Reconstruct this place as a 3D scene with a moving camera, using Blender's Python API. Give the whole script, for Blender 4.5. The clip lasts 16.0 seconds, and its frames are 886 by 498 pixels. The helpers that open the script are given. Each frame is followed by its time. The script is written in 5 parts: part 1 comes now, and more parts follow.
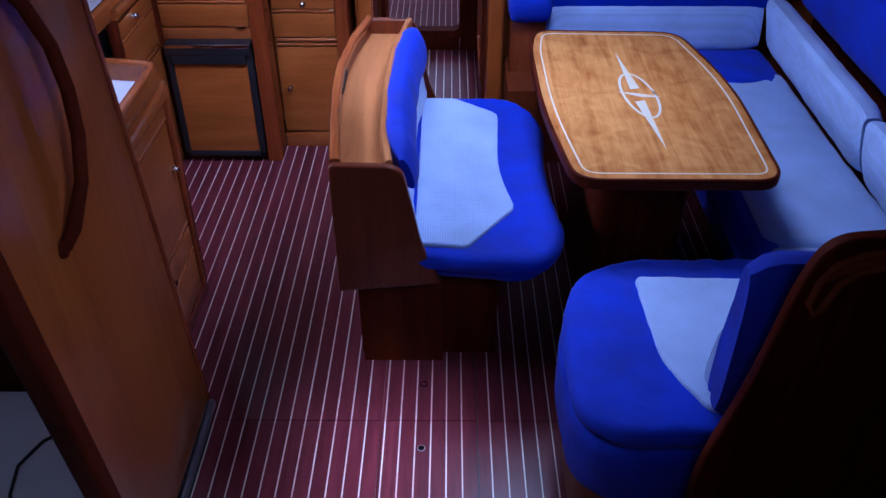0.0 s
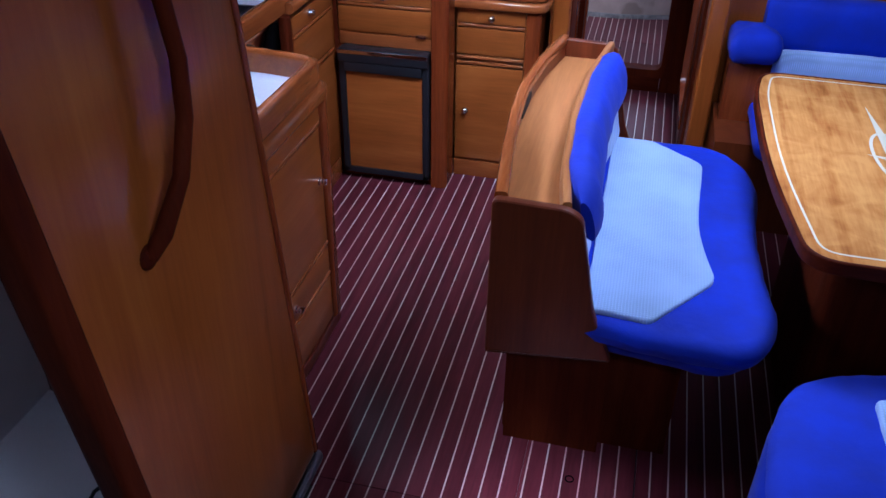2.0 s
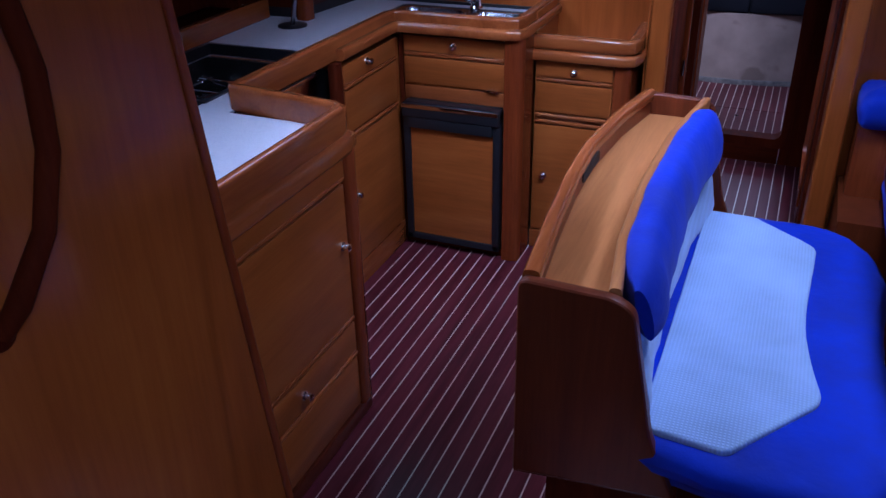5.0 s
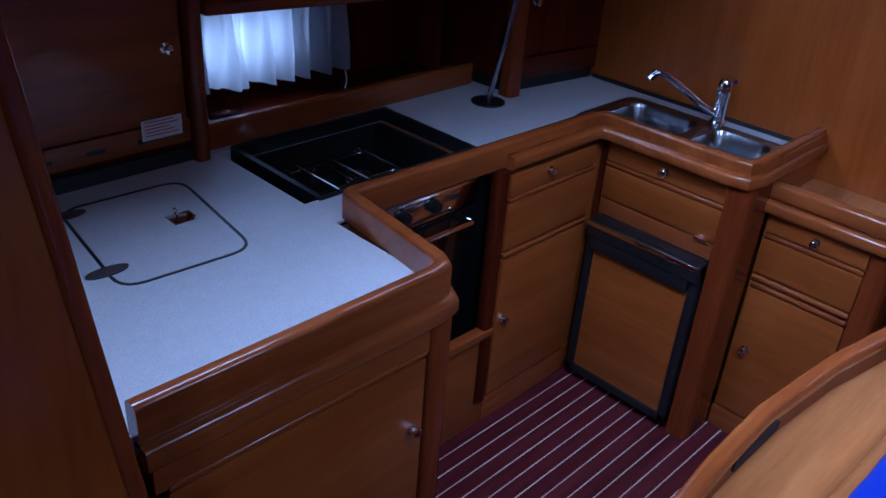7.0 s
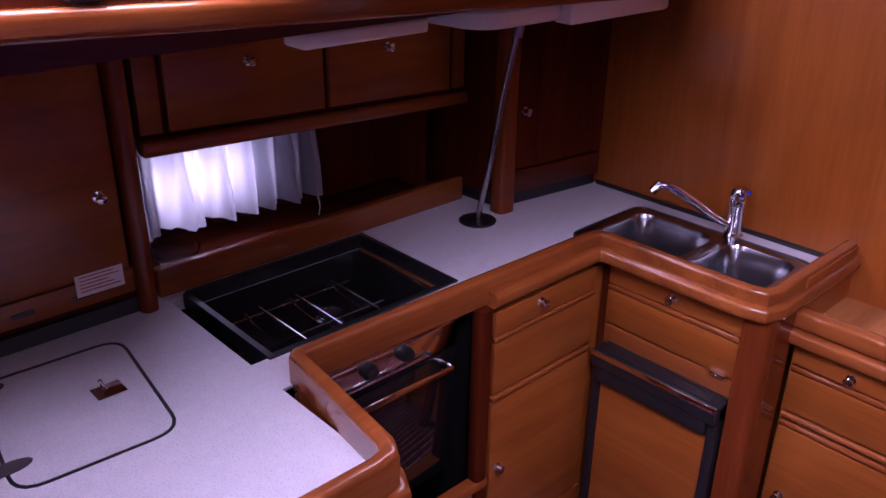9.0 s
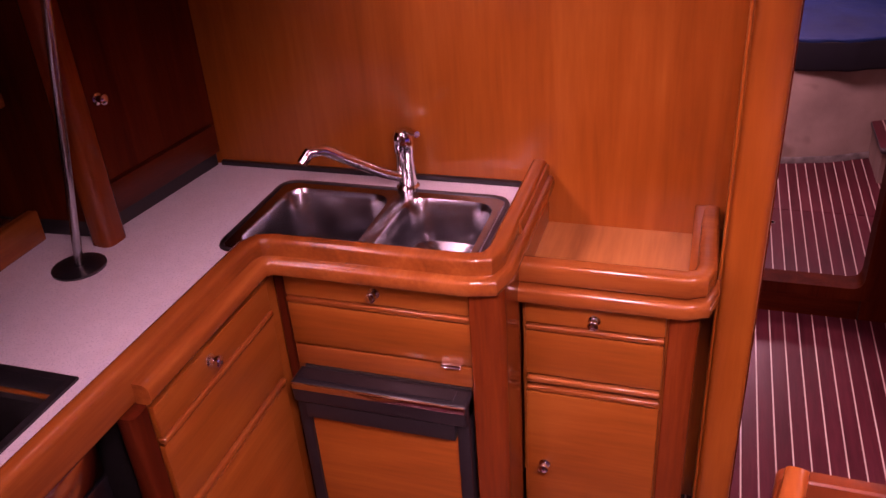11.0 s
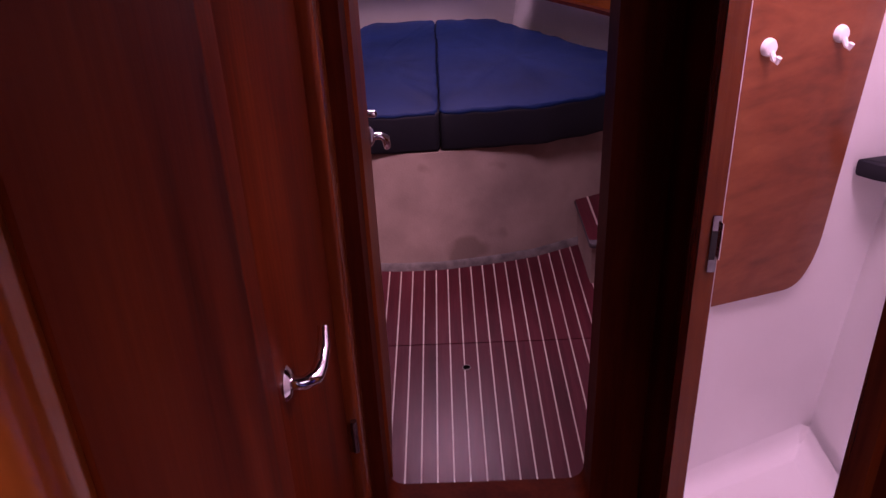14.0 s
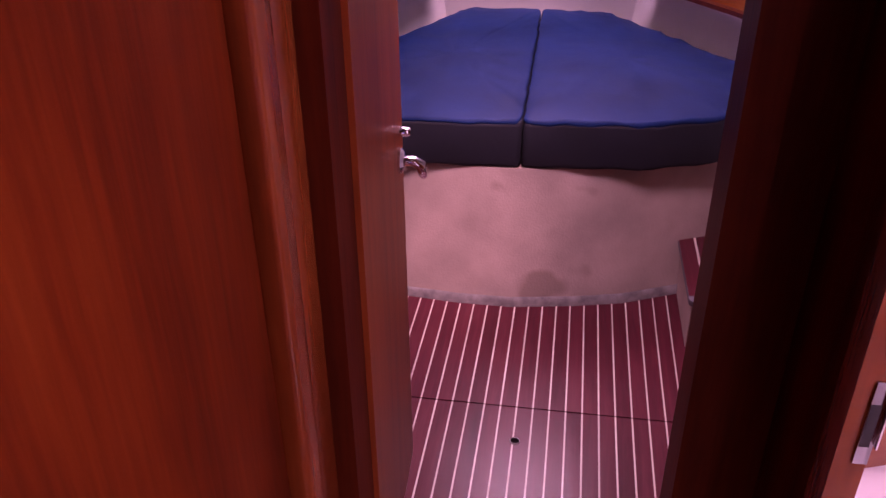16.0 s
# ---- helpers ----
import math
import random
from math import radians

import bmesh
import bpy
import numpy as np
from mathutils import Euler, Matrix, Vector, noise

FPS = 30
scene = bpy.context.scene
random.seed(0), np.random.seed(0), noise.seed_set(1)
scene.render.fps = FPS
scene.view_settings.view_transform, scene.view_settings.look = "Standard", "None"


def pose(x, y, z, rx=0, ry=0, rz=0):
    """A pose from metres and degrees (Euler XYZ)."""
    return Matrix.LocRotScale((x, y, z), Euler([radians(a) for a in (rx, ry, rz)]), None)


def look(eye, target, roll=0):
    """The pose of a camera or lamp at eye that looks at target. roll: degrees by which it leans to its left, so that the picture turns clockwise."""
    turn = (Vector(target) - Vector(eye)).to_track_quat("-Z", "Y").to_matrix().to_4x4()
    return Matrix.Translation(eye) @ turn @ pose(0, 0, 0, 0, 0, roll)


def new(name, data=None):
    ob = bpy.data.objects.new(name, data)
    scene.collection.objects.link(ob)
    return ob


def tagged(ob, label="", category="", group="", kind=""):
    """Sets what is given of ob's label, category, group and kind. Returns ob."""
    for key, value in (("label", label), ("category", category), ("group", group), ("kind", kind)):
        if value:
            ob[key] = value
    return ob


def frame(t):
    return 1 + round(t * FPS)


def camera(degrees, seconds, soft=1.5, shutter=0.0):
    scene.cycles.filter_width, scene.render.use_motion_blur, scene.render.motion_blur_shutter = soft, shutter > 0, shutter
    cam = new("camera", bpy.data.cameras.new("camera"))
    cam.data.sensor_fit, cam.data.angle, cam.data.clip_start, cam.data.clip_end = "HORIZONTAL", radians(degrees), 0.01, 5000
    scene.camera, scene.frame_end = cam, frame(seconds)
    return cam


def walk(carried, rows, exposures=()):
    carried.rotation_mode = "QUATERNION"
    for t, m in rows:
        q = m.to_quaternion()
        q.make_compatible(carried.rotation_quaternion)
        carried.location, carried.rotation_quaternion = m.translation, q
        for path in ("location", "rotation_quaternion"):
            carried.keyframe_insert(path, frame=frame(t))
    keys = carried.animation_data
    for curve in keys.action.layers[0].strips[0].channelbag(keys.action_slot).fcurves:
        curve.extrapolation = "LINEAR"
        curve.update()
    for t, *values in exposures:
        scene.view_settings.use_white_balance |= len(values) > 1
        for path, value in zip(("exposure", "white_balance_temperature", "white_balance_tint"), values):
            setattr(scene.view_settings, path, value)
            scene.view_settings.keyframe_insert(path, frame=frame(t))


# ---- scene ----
cam = camera(56.0, 16.0)
PATH = [
    (0, (0.044, 0.351, 1.959), (0.028, 1.967, 0.78), -0.2),
    (0.5, (0.04, 0.412, 1.9), (-0.145, 1.966, 0.655), -2.1),
    (1, (0.019, 0.565, 1.824), (-0.258, 2.087, 0.557), -1.2),
    (1.5, (0.009, 0.654, 1.817), (-0.278, 2.182, 0.559), 1.5),
    (2, (-0.015, 0.734, 1.727), (-0.409, 2.357, 0.626), 0.7),
    (2.5, (0.005, 0.806, 1.62), (-0.505, 2.403, 0.529), -0.1),
    (3, (0.078, 0.925, 1.52), (-0.381, 2.564, 0.47), -0.1),
    (3.5, (0.188, 1.01, 1.51), (-0.118, 2.71, 0.502), -0.9),
    (4, (0.26, 1.021, 1.52), (0.083, 2.74, 0.513), -1.5),
    (4.5, (0.195, 1.057, 1.524), (-0.195, 2.747, 0.528), -1.7),
    (5, (0.083, 1.131, 1.541), (-0.611, 2.744, 0.584), -1.2),
    (5.2, (0.042, 1.17, 1.556), (-0.728, 2.77, 0.636), -1.2),
    (7.3, (-0.004, 1.88, 1.695), (-1.233, 3.123, 0.723), 3.6),
    (7.5, (-0.023, 1.914, 1.715), (-1.27, 3.16, 0.77), 2.1),
    (8, (-0.022, 2.027, 1.772), (-1.354, 3.251, 0.919), 1.7),
    (8.2, (-0.007, 2.064, 1.785), (-1.417, 3.224, 0.968), 2.3),
    (10.3, (-0.337, 2.309, 1.623), (-1.156, 3.871, 0.681), -1.7),
    (10.5, (-0.379, 2.386, 1.623), (-1.093, 3.996, 0.675), -1.6),
    (11, (-0.426, 2.551, 1.63), (-0.998, 4.186, 0.632), -4.2),
    (11.5, (-0.427, 2.742, 1.598), (-0.63, 4.474, 0.62), -5.4),
    (12, (-0.321, 2.978, 1.579), (-0.465, 4.687, 0.55), -6.4),
    (12.5, (-0.287, 3.195, 1.538), (-0.344, 4.894, 0.485), -6.3),
    (13, (-0.298, 3.406, 1.502), (-0.077, 5.108, 0.477), -4.6),
    (13.5, (-0.275, 3.553, 1.487), (-0.095, 5.283, 0.5), -4.6),
    (14, (-0.171, 3.756, 1.466), (-0.19, 5.5, 0.488), -2.6),
    (14.5, (-0.121, 3.92, 1.45), (-0.188, 5.615, 0.392), -2.4),
    (15, (-0.114, 4.066, 1.431), (-0.21, 5.773, 0.394), -2.6),
    (15.5, (-0.075, 4.128, 1.441), (-0.279, 5.889, 0.515), 1.3),
    (16, (-0.071, 4.209, 1.369), (-0.345, 5.915, 0.361), -0.5),
]
EXPOSURES = [(0, 0.5, 4650, 34.0), (1, 0.65, 4720, 26.0), (2, 0.8, 4850, 20.0), (3, 1.1, 5100, 16.0), (3.5, 0.75, 4820, 18.0), (4.5, 0.35, 4650, 22.0), (5.2, 0.25, 4600, 28.0),
             (7.3, -0.15, 4380, 18.0), (8.2, 0.1, 4420, 34.0), (10.3, 1.1, 9300, 122.0), (11.5, 0.95, 9100, 124.0), (12.5, 0.65, 8800, 122.0), (13.5, 0.55, 8000, 116.0), (14.0, 0.35, 7500, 110.0),
             (14.5, 0.75, 7500, 112.0), (15.5, 1.25, 7700, 124.0), (16, 1.4, 7700, 124.0)]
walk(cam, [(t, look(eye, target, roll)) for t, eye, target, roll in PATH], EXPOSURES)

# ---------------- world and light ----------------
world = bpy.data.worlds.new("sky")
world.use_nodes = True
scene.world = world
sky = world.node_tree.nodes.new("ShaderNodeTexSky")
sky.sky_type, sky.sun_disc, sky.sun_elevation, sky.sun_rotation = "NISHITA", False, radians(40), radians(200)
world.node_tree.links.new(sky.outputs[0], world.node_tree.nodes["Background"].inputs[0])
world.node_tree.nodes["Background"].inputs[1].default_value = 0.02


def area(name, m, sx, sy, watts, colour=(0.86, 0.93, 1.0), spread=180):
    lamp = bpy.data.lights.new(name, "AREA")
    lamp.shape, lamp.size, lamp.size_y, lamp.energy, lamp.color = "RECTANGLE", sx, sy, watts, colour
    lamp.spread = radians(spread)
    ob = new(name, lamp)
    ob.matrix_world = m
    return tagged(ob, kind="structure")


sun = new("sun", bpy.data.lights.new("sun", "SUN"))
sun.data.energy, sun.data.angle, sun.data.color = 1.0, radians(12), (1.0, 0.96, 0.9)
sun.matrix_world = look((0, 0, 10), (-1.5, 3.5, 0))
# daylight in the companionway, the saloon hatch, the fore cabin hatches, the head and the side windows
area("daylight_companionway", look((0.6, 0.75, 1.99), (-0.7, 1.9, 0.75)), 0.35, 0.35, 1.6, spread=85)
area("daylight_companionway_top", look((0.0, 0.62, 2.2), (-0.14, 1.95, 0.0)), 0.25, 0.25, 0.9, spread=17)
area("daylight_saloon_hatch", look((0.33, 3.0, 1.93), (0.30, 2.9, 0.0)), 0.42, 0.42, 7.5, spread=135)
# fill light with no hatch behind it, added to brighten the galley fronts
area("daylight_galley_hatch", look((-0.38, 2.75, 1.84), (-0.72, 3.65, 0.41)), 0.34, 0.34, 2.9, spread=80)
area("daylight_fore_hatch", look((-0.16, 5.72, 1.70), (-0.16, 5.95, 0.0)), 0.34, 0.34, 2.7, spread=100)
area("daylight_berth_hatch", look((-0.19, 7.1, 1.69), (-0.19, 6.8, 0.0)), 0.42, 0.42, 4.6, spread=150)
area("daylight_head_hatch", look((0.44, 4.7, 1.85), (0.44, 4.8, 0.0)), 0.25, 0.4, 8.0)
area("daylight_window_1", look((-1.285, 2.36, 1.69), (-1.02, 2.38, 0.85)), 0.95, 0.2, 7.0)
area("daylight_window_2", look((-1.295, 3.5, 1.69), (-0.6, 3.5, 0.95)), 0.75, 0.2, 0.5)
# ---------------- materials ----------------
def shader(name):
    m = bpy.data.materials.new(name)
    m.use_nodes = True
    return m, m.node_tree.nodes, m.node_tree.links, m.node_tree.nodes["Principled BSDF"]


def ramp(n, stops):
    r = n.new("ShaderNodeValToRGB")
    while len(r.color_ramp.elements) < len(stops):
        r.color_ramp.elements.new(0.5)
    for e, (p, c) in zip(r.color_ramp.elements, stops):
        e.position, e.color = p, (*c, 1)
    return r


def wood(name, dark, mid, light, axis="z", rough=0.28, coat=0.35, scale=1.0, figure=0.0, blotch=(2.2, 0.3)):
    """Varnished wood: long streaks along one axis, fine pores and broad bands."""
    m, n, l, b = shader(name)
    geo, mp = n.new("ShaderNodeNewGeometry"), n.new("ShaderNodeMapping")
    info = n.new("ShaderNodeObjectInfo")
    add = n.new("ShaderNodeVectorMath")
    l.new(geo.outputs["Position"], add.inputs[0])
    mul = n.new("ShaderNodeVectorMath")
    mul.operation = "SCALE"
    mul.inputs[0].default_value = (3.1, 2.3, 4.7)
    l.new(info.outputs["Random"], mul.inputs["Scale"])
    l.new(mul.outputs[0], add.inputs[1])
    l.new(add.outputs[0], mp.inputs[0])
    long, wide = 1.2 * scale, 16.0 * scale
    mp.inputs["Scale"].default_value = {"x": (long, wide, wide), "y": (wide, long, wide), "z": (wide, wide, long)}[axis]
    a, c = n.new("ShaderNodeTexNoise"), n.new("ShaderNodeTexNoise")
    a.inputs["Scale"].default_value, a.inputs["Detail"].default_value, a.inputs["Distortion"].default_value = 1.0, 6, 0.6 + figure
    c.inputs["Scale"].default_value, c.inputs["Detail"].default_value = 9.0, 3
    big = n.new("ShaderNodeTexNoise")
    big.inputs["Scale"].default_value, big.inputs["Detail"].default_value = blotch[0], 3
    big.inputs["Distortion"].default_value = 0.8
    l.new(add.outputs[0], big.inputs[0])
    l.new(mp.outputs[0], a.inputs[0])
    l.new(mp.outputs[0], c.inputs[0])
    mix = n.new("ShaderNodeMath")
    mix.operation, mix.inputs[1].default_value = "MULTIPLY_ADD", 0.55
    l.new(a.outputs[0], mix.inputs[0])
    fine = n.new("ShaderNodeMath")
    fine.operation, fine.inputs[1].default_value = "MULTIPLY", 0.22
    l.new(c.outputs[0], fine.inputs[0])
    l.new(fine.outputs[0], mix.inputs[2])
    tot = n.new("ShaderNodeMath")
    tot.operation, tot.inputs[1].default_value = "MULTIPLY_ADD", blotch[1]
    l.new(big.outputs[0], tot.inputs[0])
    l.new(mix.outputs[0], tot.inputs[2])
    r = ramp(n, [(0.34, dark), (0.54, mid), (0.74, light)])
    l.new(tot.outputs[0], r.inputs[0])
    l.new(r.outputs[0], b.inputs["Base Color"])
    b.inputs["Roughness"].default_value = rough
    b.inputs["Coat Weight"].default_value, b.inputs["Coat Roughness"].default_value = coat * 0.6, 0.12
    b.inputs["Specular IOR Level"].default_value = 0.3
    bump = n.new("ShaderNodeBump")
    bump.inputs["Strength"].default_value, bump.inputs["Distance"].default_value = 0.12, 0.002
    l.new(c.outputs[0], bump.inputs["Height"])
    wave = n.new("ShaderNodeBump")
    wave.inputs["Strength"].default_value, wave.inputs["Distance"].default_value = 0.25, 0.006
    l.new(a.outputs[0], wave.inputs["Height"])
    l.new(bump.outputs[0], wave.inputs["Normal"])
    l.new(wave.outputs[0], b.inputs["Coat Normal"])
    l.new(bump.outputs[0], b.inputs["Normal"])
    return m


def plain(name, colour, rough=0.5, metal=0.0, vary=0.12, scale=14.0, bump=0.05, coat=0.0, spots=None, sheen=0.0, fine=0.0):
    m, n, l, b = shader(name)
    geo = n.new("ShaderNodeNewGeometry")
    a = n.new("ShaderNodeTexNoise")
    a.inputs["Scale"].default_value, a.inputs["Detail"].default_value = scale, 5
    l.new(geo.outputs["Position"], a.inputs[0])
    r = ramp(n, [(0.3, [max(0, v * (1 - vary)) for v in colour]), (0.7, [min(1, v * (1 + vary)) for v in colour])])
    l.new(a.outputs[0], r.inputs[0])
    out = r.outputs[0]
    if spots:
        s = n.new("ShaderNodeTexNoise")
        s.inputs["Scale"].default_value, s.inputs["Detail"].default_value = spots[1], 2
        l.new(geo.outputs["Position"], s.inputs[0])
        k = ramp(n, [(spots[2], (0, 0, 0)), (spots[2] + 0.06, (1, 1, 1))])
        l.new(s.outputs[0], k.inputs[0])
        mx = n.new("ShaderNodeMix")
        mx.data_type = "RGBA"
        l.new(k.outputs[0], mx.inputs["Factor"])
        l.new(out, mx.inputs["A"])
        mx.inputs["B"].default_value = (*spots[0], 1)
        out = mx.outputs["Result"]
    l.new(out, b.inputs["Base Color"])
    b.inputs["Roughness"].default_value, b.inputs["Metallic"].default_value = rough, metal
    b.inputs["Coat Weight"].default_value, b.inputs["Sheen Weight"].default_value = coat, sheen
    bm_ = n.new("ShaderNodeBump")
    bm_.inputs["Strength"].default_value, bm_.inputs["Distance"].default_value = bump, 0.004
    f = n.new("ShaderNodeTexNoise")
    f.inputs["Scale"].default_value, f.inputs["Detail"].default_value = fine or scale * 6, 4
    l.new(geo.outputs["Position"], f.inputs[0])
    l.new(f.outputs[0], bm_.inputs["Height"])
    l.new(bm_.outputs[0], b.inputs["Normal"])
    return m


def woven(name, colour, cell=260.0):
    """Coarse woven upholstery with a fine grid of threads."""
    m, n, l, b = shader(name)
    geo = n.new("ShaderNodeNewGeometry")
    w1, w2 = n.new("ShaderNodeTexWave"), n.new("ShaderNodeTexWave")
    w1.bands_direction, w2.bands_direction = "X", "Y"
    for w in (w1, w2):
        w.inputs["Scale"].default_value, w.inputs["Distortion"].default_value = cell / 6.28, 0.6
        l.new(geo.outputs["Position"], w.inputs[0])
    mul = n.new("ShaderNodeMath")
    mul.operation = "MULTIPLY"
    l.new(w1.outputs["Fac"], mul.inputs[0])
    l.new(w2.outputs["Fac"], mul.inputs[1])
    a = n.new("ShaderNodeTexNoise")
    a.inputs["Scale"].default_value, a.inputs["Detail"].default_value = 7, 4
    l.new(geo.outputs["Position"], a.inputs[0])
    s = n.new("ShaderNodeMath")
    s.operation, s.inputs[1].default_value = "MULTIPLY_ADD", 0.45
    l.new(mul.outputs[0], s.inputs[0])
    l.new(a.outputs[0], s.inputs[2])
    r = ramp(n, [(0.25, [v * 0.78 for v in colour]), (0.95, [min(1, v * 1.15) for v in colour])])
    l.new(s.outputs[0], r.inputs[0])
    l.new(r.outputs[0], b.inputs["Base Color"])
    b.inputs["Roughness"].default_value, b.inputs["Sheen Weight"].default_value = 0.9, 0.2
    bump = n.new("ShaderNodeBump")
    bump.inputs["Strength"].default_value, bump.inputs["Distance"].default_value = 0.3, 0.002
    l.new(mul.outputs[0], bump.inputs["Height"])
    l.new(bump.outputs[0], b.inputs["Normal"])
    return m


VZ = wood("varnished_panel_upright", (0.19, 0.042, 0.005), (0.29, 0.07, 0.0085), (0.37, 0.104, 0.015), "z", scale=0.7, coat=0.5, figure=0.5)
VX = wood("varnished_panel_across", (0.18, 0.043, 0.006), (0.28, 0.071, 0.0105), (0.36, 0.106, 0.018), "x")
VY = wood("varnished_panel_along", (0.18, 0.043, 0.006), (0.28, 0.071, 0.0105), (0.36, 0.106, 0.018), "y")
RX = wood("rail_wood_across", (0.15, 0.034, 0.007), (0.25, 0.062, 0.012), (0.34, 0.1, 0.022), "x", rough=0.22, coat=0.8)
RY = wood("rail_wood_along", (0.15, 0.034, 0.007), (0.25, 0.062, 0.012), (0.34, 0.1, 0.022), "y", rough=0.22, coat=0.8)
RZ = wood("rail_wood_upright", (0.09, 0.015, 0.004), (0.17, 0.031, 0.006), (0.25, 0.056, 0.012), "z", rough=0.25, coat=0.22)
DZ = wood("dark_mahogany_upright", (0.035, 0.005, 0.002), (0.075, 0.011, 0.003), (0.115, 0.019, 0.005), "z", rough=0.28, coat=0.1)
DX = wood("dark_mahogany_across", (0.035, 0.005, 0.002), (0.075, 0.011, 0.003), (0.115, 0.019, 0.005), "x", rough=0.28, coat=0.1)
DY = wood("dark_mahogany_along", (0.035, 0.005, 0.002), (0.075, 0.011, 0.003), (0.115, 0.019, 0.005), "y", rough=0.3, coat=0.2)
MZ = wood("red_mahogany_upright", (0.03, 0.0035, 0.001), (0.1, 0.0135, 0.002), (0.175, 0.029, 0.004), "z", rough=0.34, coat=0.0, scale=0.7)
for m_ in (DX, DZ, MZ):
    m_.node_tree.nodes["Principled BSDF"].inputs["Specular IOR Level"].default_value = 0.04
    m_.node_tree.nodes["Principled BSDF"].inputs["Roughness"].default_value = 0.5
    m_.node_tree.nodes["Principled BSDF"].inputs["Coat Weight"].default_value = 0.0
LEAFWOOD = wood("glossy_door_wood", (0.14, 0.026, 0.006), (0.23, 0.046, 0.01), (0.3, 0.066, 0.014), "z", rough=0.42, coat=0.0)
LEAFWOOD.node_tree.nodes["Principled BSDF"].inputs["Specular IOR Level"].default_value = 0.12
BARMETAL = plain("dark_bright_metal", (0.34, 0.34, 0.36), 0.16, 1.0, 0.1, bump=0.02)
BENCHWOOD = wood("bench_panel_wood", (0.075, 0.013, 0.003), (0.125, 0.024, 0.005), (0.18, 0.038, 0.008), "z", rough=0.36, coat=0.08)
TRAYWOOD = wood("pale_cherry_tray", (0.28, 0.09, 0.024), (0.42, 0.155, 0.042), (0.54, 0.23, 0.07), "y", rough=0.3)
TABLEWOOD = wood("table_cherry", (0.24, 0.075, 0.014), (0.48, 0.18, 0.038), (0.68, 0.31, 0.08), "y", rough=0.16, coat=1.2, figure=1.5, blotch=(13.0, 0.45))
PLANK = wood("floor_mahogany_plank", (0.045, 0.0065, 0.0085), (0.085, 0.013, 0.018), (0.125, 0.023, 0.028), "y", rough=0.34, coat=0.4)
PLANK.node_tree.nodes["Principled BSDF"].inputs["Coat Roughness"].default_value = 0.24
PLANK.node_tree.nodes["Principled BSDF"].inputs["Specular IOR Level"].default_value = 0.12
HOLLY = wood("floor_holly_strip", (0.42, 0.34, 0.28), (0.55, 0.46, 0.38), (0.64, 0.55, 0.46), "y", rough=0.35, coat=0.2)
INLAY = plain("pale_inlay", (0.72, 0.66, 0.5), 0.2, vary=0.05, coat=0.6)
BLUE = plain("blue_velour", (0.008, 0.022, 0.40), 0.85, vary=0.28, scale=7, bump=0.4, sheen=0.04, fine=45)
PALE = woven("pale_blue_weave", (0.36, 0.47, 0.72))
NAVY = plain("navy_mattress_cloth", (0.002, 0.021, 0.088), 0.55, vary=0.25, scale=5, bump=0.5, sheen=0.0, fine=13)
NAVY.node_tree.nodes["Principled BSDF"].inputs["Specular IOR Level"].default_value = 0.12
# navy taken down to near black, which shades the mattress sides
NAVYSIDE = plain("navy_near_black", (0.002, 0.0022, 0.009), 0.8, vary=0.2, scale=12, bump=0.1)
COUNTER = plain("speckled_laminate", (0.62, 0.62, 0.66), 0.32, vary=0.04, scale=40, bump=0.02, spots=((0.49, 0.5, 0.56), 260.0, 0.57))
WHITE = plain("white_gelcoat", (0.74, 0.72, 0.72), 0.35, vary=0.04, scale=4, bump=0.03, coat=0.2)
VINYL = plain("off_white_vinyl", (0.66, 0.64, 0.63), 0.65, vary=0.05, scale=6, bump=0.08)
CARPET = plain("stained_beige_lining", (0.33, 0.235, 0.195), 0.85, vary=0.2, scale=7, bump=0.2, spots=((0.22, 0.15, 0.12), 5.0, 0.66), fine=160)
GRIME = plain("grey_grime_sealant", (0.16, 0.14, 0.13), 0.8, vary=0.4, scale=30, bump=0.2)
CHROME = plain("polished_chrome", (0.82, 0.82, 0.84), 0.12, 1.0, 0.03, bump=0.0)
STEEL = plain("brushed_steel", (0.3, 0.3, 0.32), 0.22, 1.0, 0.1, 20, bump=0.03)
BLACK = plain("black_trim", (0.012, 0.012, 0.014), 0.3, vary=0.2, bump=0.05)
DARK = plain("dark_gap", (0.012, 0.008, 0.006), 0.8, vary=0.2)
PIT = plain("unlit_hole", (0.004, 0.003, 0.003), 1.0, vary=0.2)
PIT.node_tree.nodes["Principled BSDF"].inputs["Specular IOR Level"].default_value = 0.0
ENAMEL = plain("black_enamel", (0.015, 0.014, 0.014), 0.18, vary=0.2, coat=0.4)
OVENGLASS = plain("dark_oven_glass", (0.006, 0.006, 0.007), 0.06, vary=0.1, bump=0.0, coat=0.5)
PLASTIC = plain("white_plastic", (0.8, 0.8, 0.8), 0.3, vary=0.02)
PAPER = plain("white_label", (0.75, 0.74, 0.74), 0.6, vary=0.03)
REDINK = plain("red_print", (0.5, 0.06, 0.06), 0.6)
GREYTRIM = plain("grey_rubber_trim", (0.06, 0.05, 0.055), 0.45, vary=0.15, coat=0.1)
CURTAIN = plain("white_curtain_cloth", (0.42, 0.44, 0.5), 0.9, vary=0.03, bump=0.1)
cb = CURTAIN.node_tree.nodes["Principled BSDF"]
cb.inputs["Transmission Weight"].default_value = 0.0
tr = CURTAIN.node_tree.nodes.new("ShaderNodeBsdfTranslucent")
tr.inputs[0].default_value = (0.85, 0.88, 0.95, 1)
mixs = CURTAIN.node_tree.nodes.new("ShaderNodeMixShader")
mixs.inputs[0].default_value = 0.5
CURTAIN.node_tree.links.new(cb.outputs[0], mixs.inputs[1])
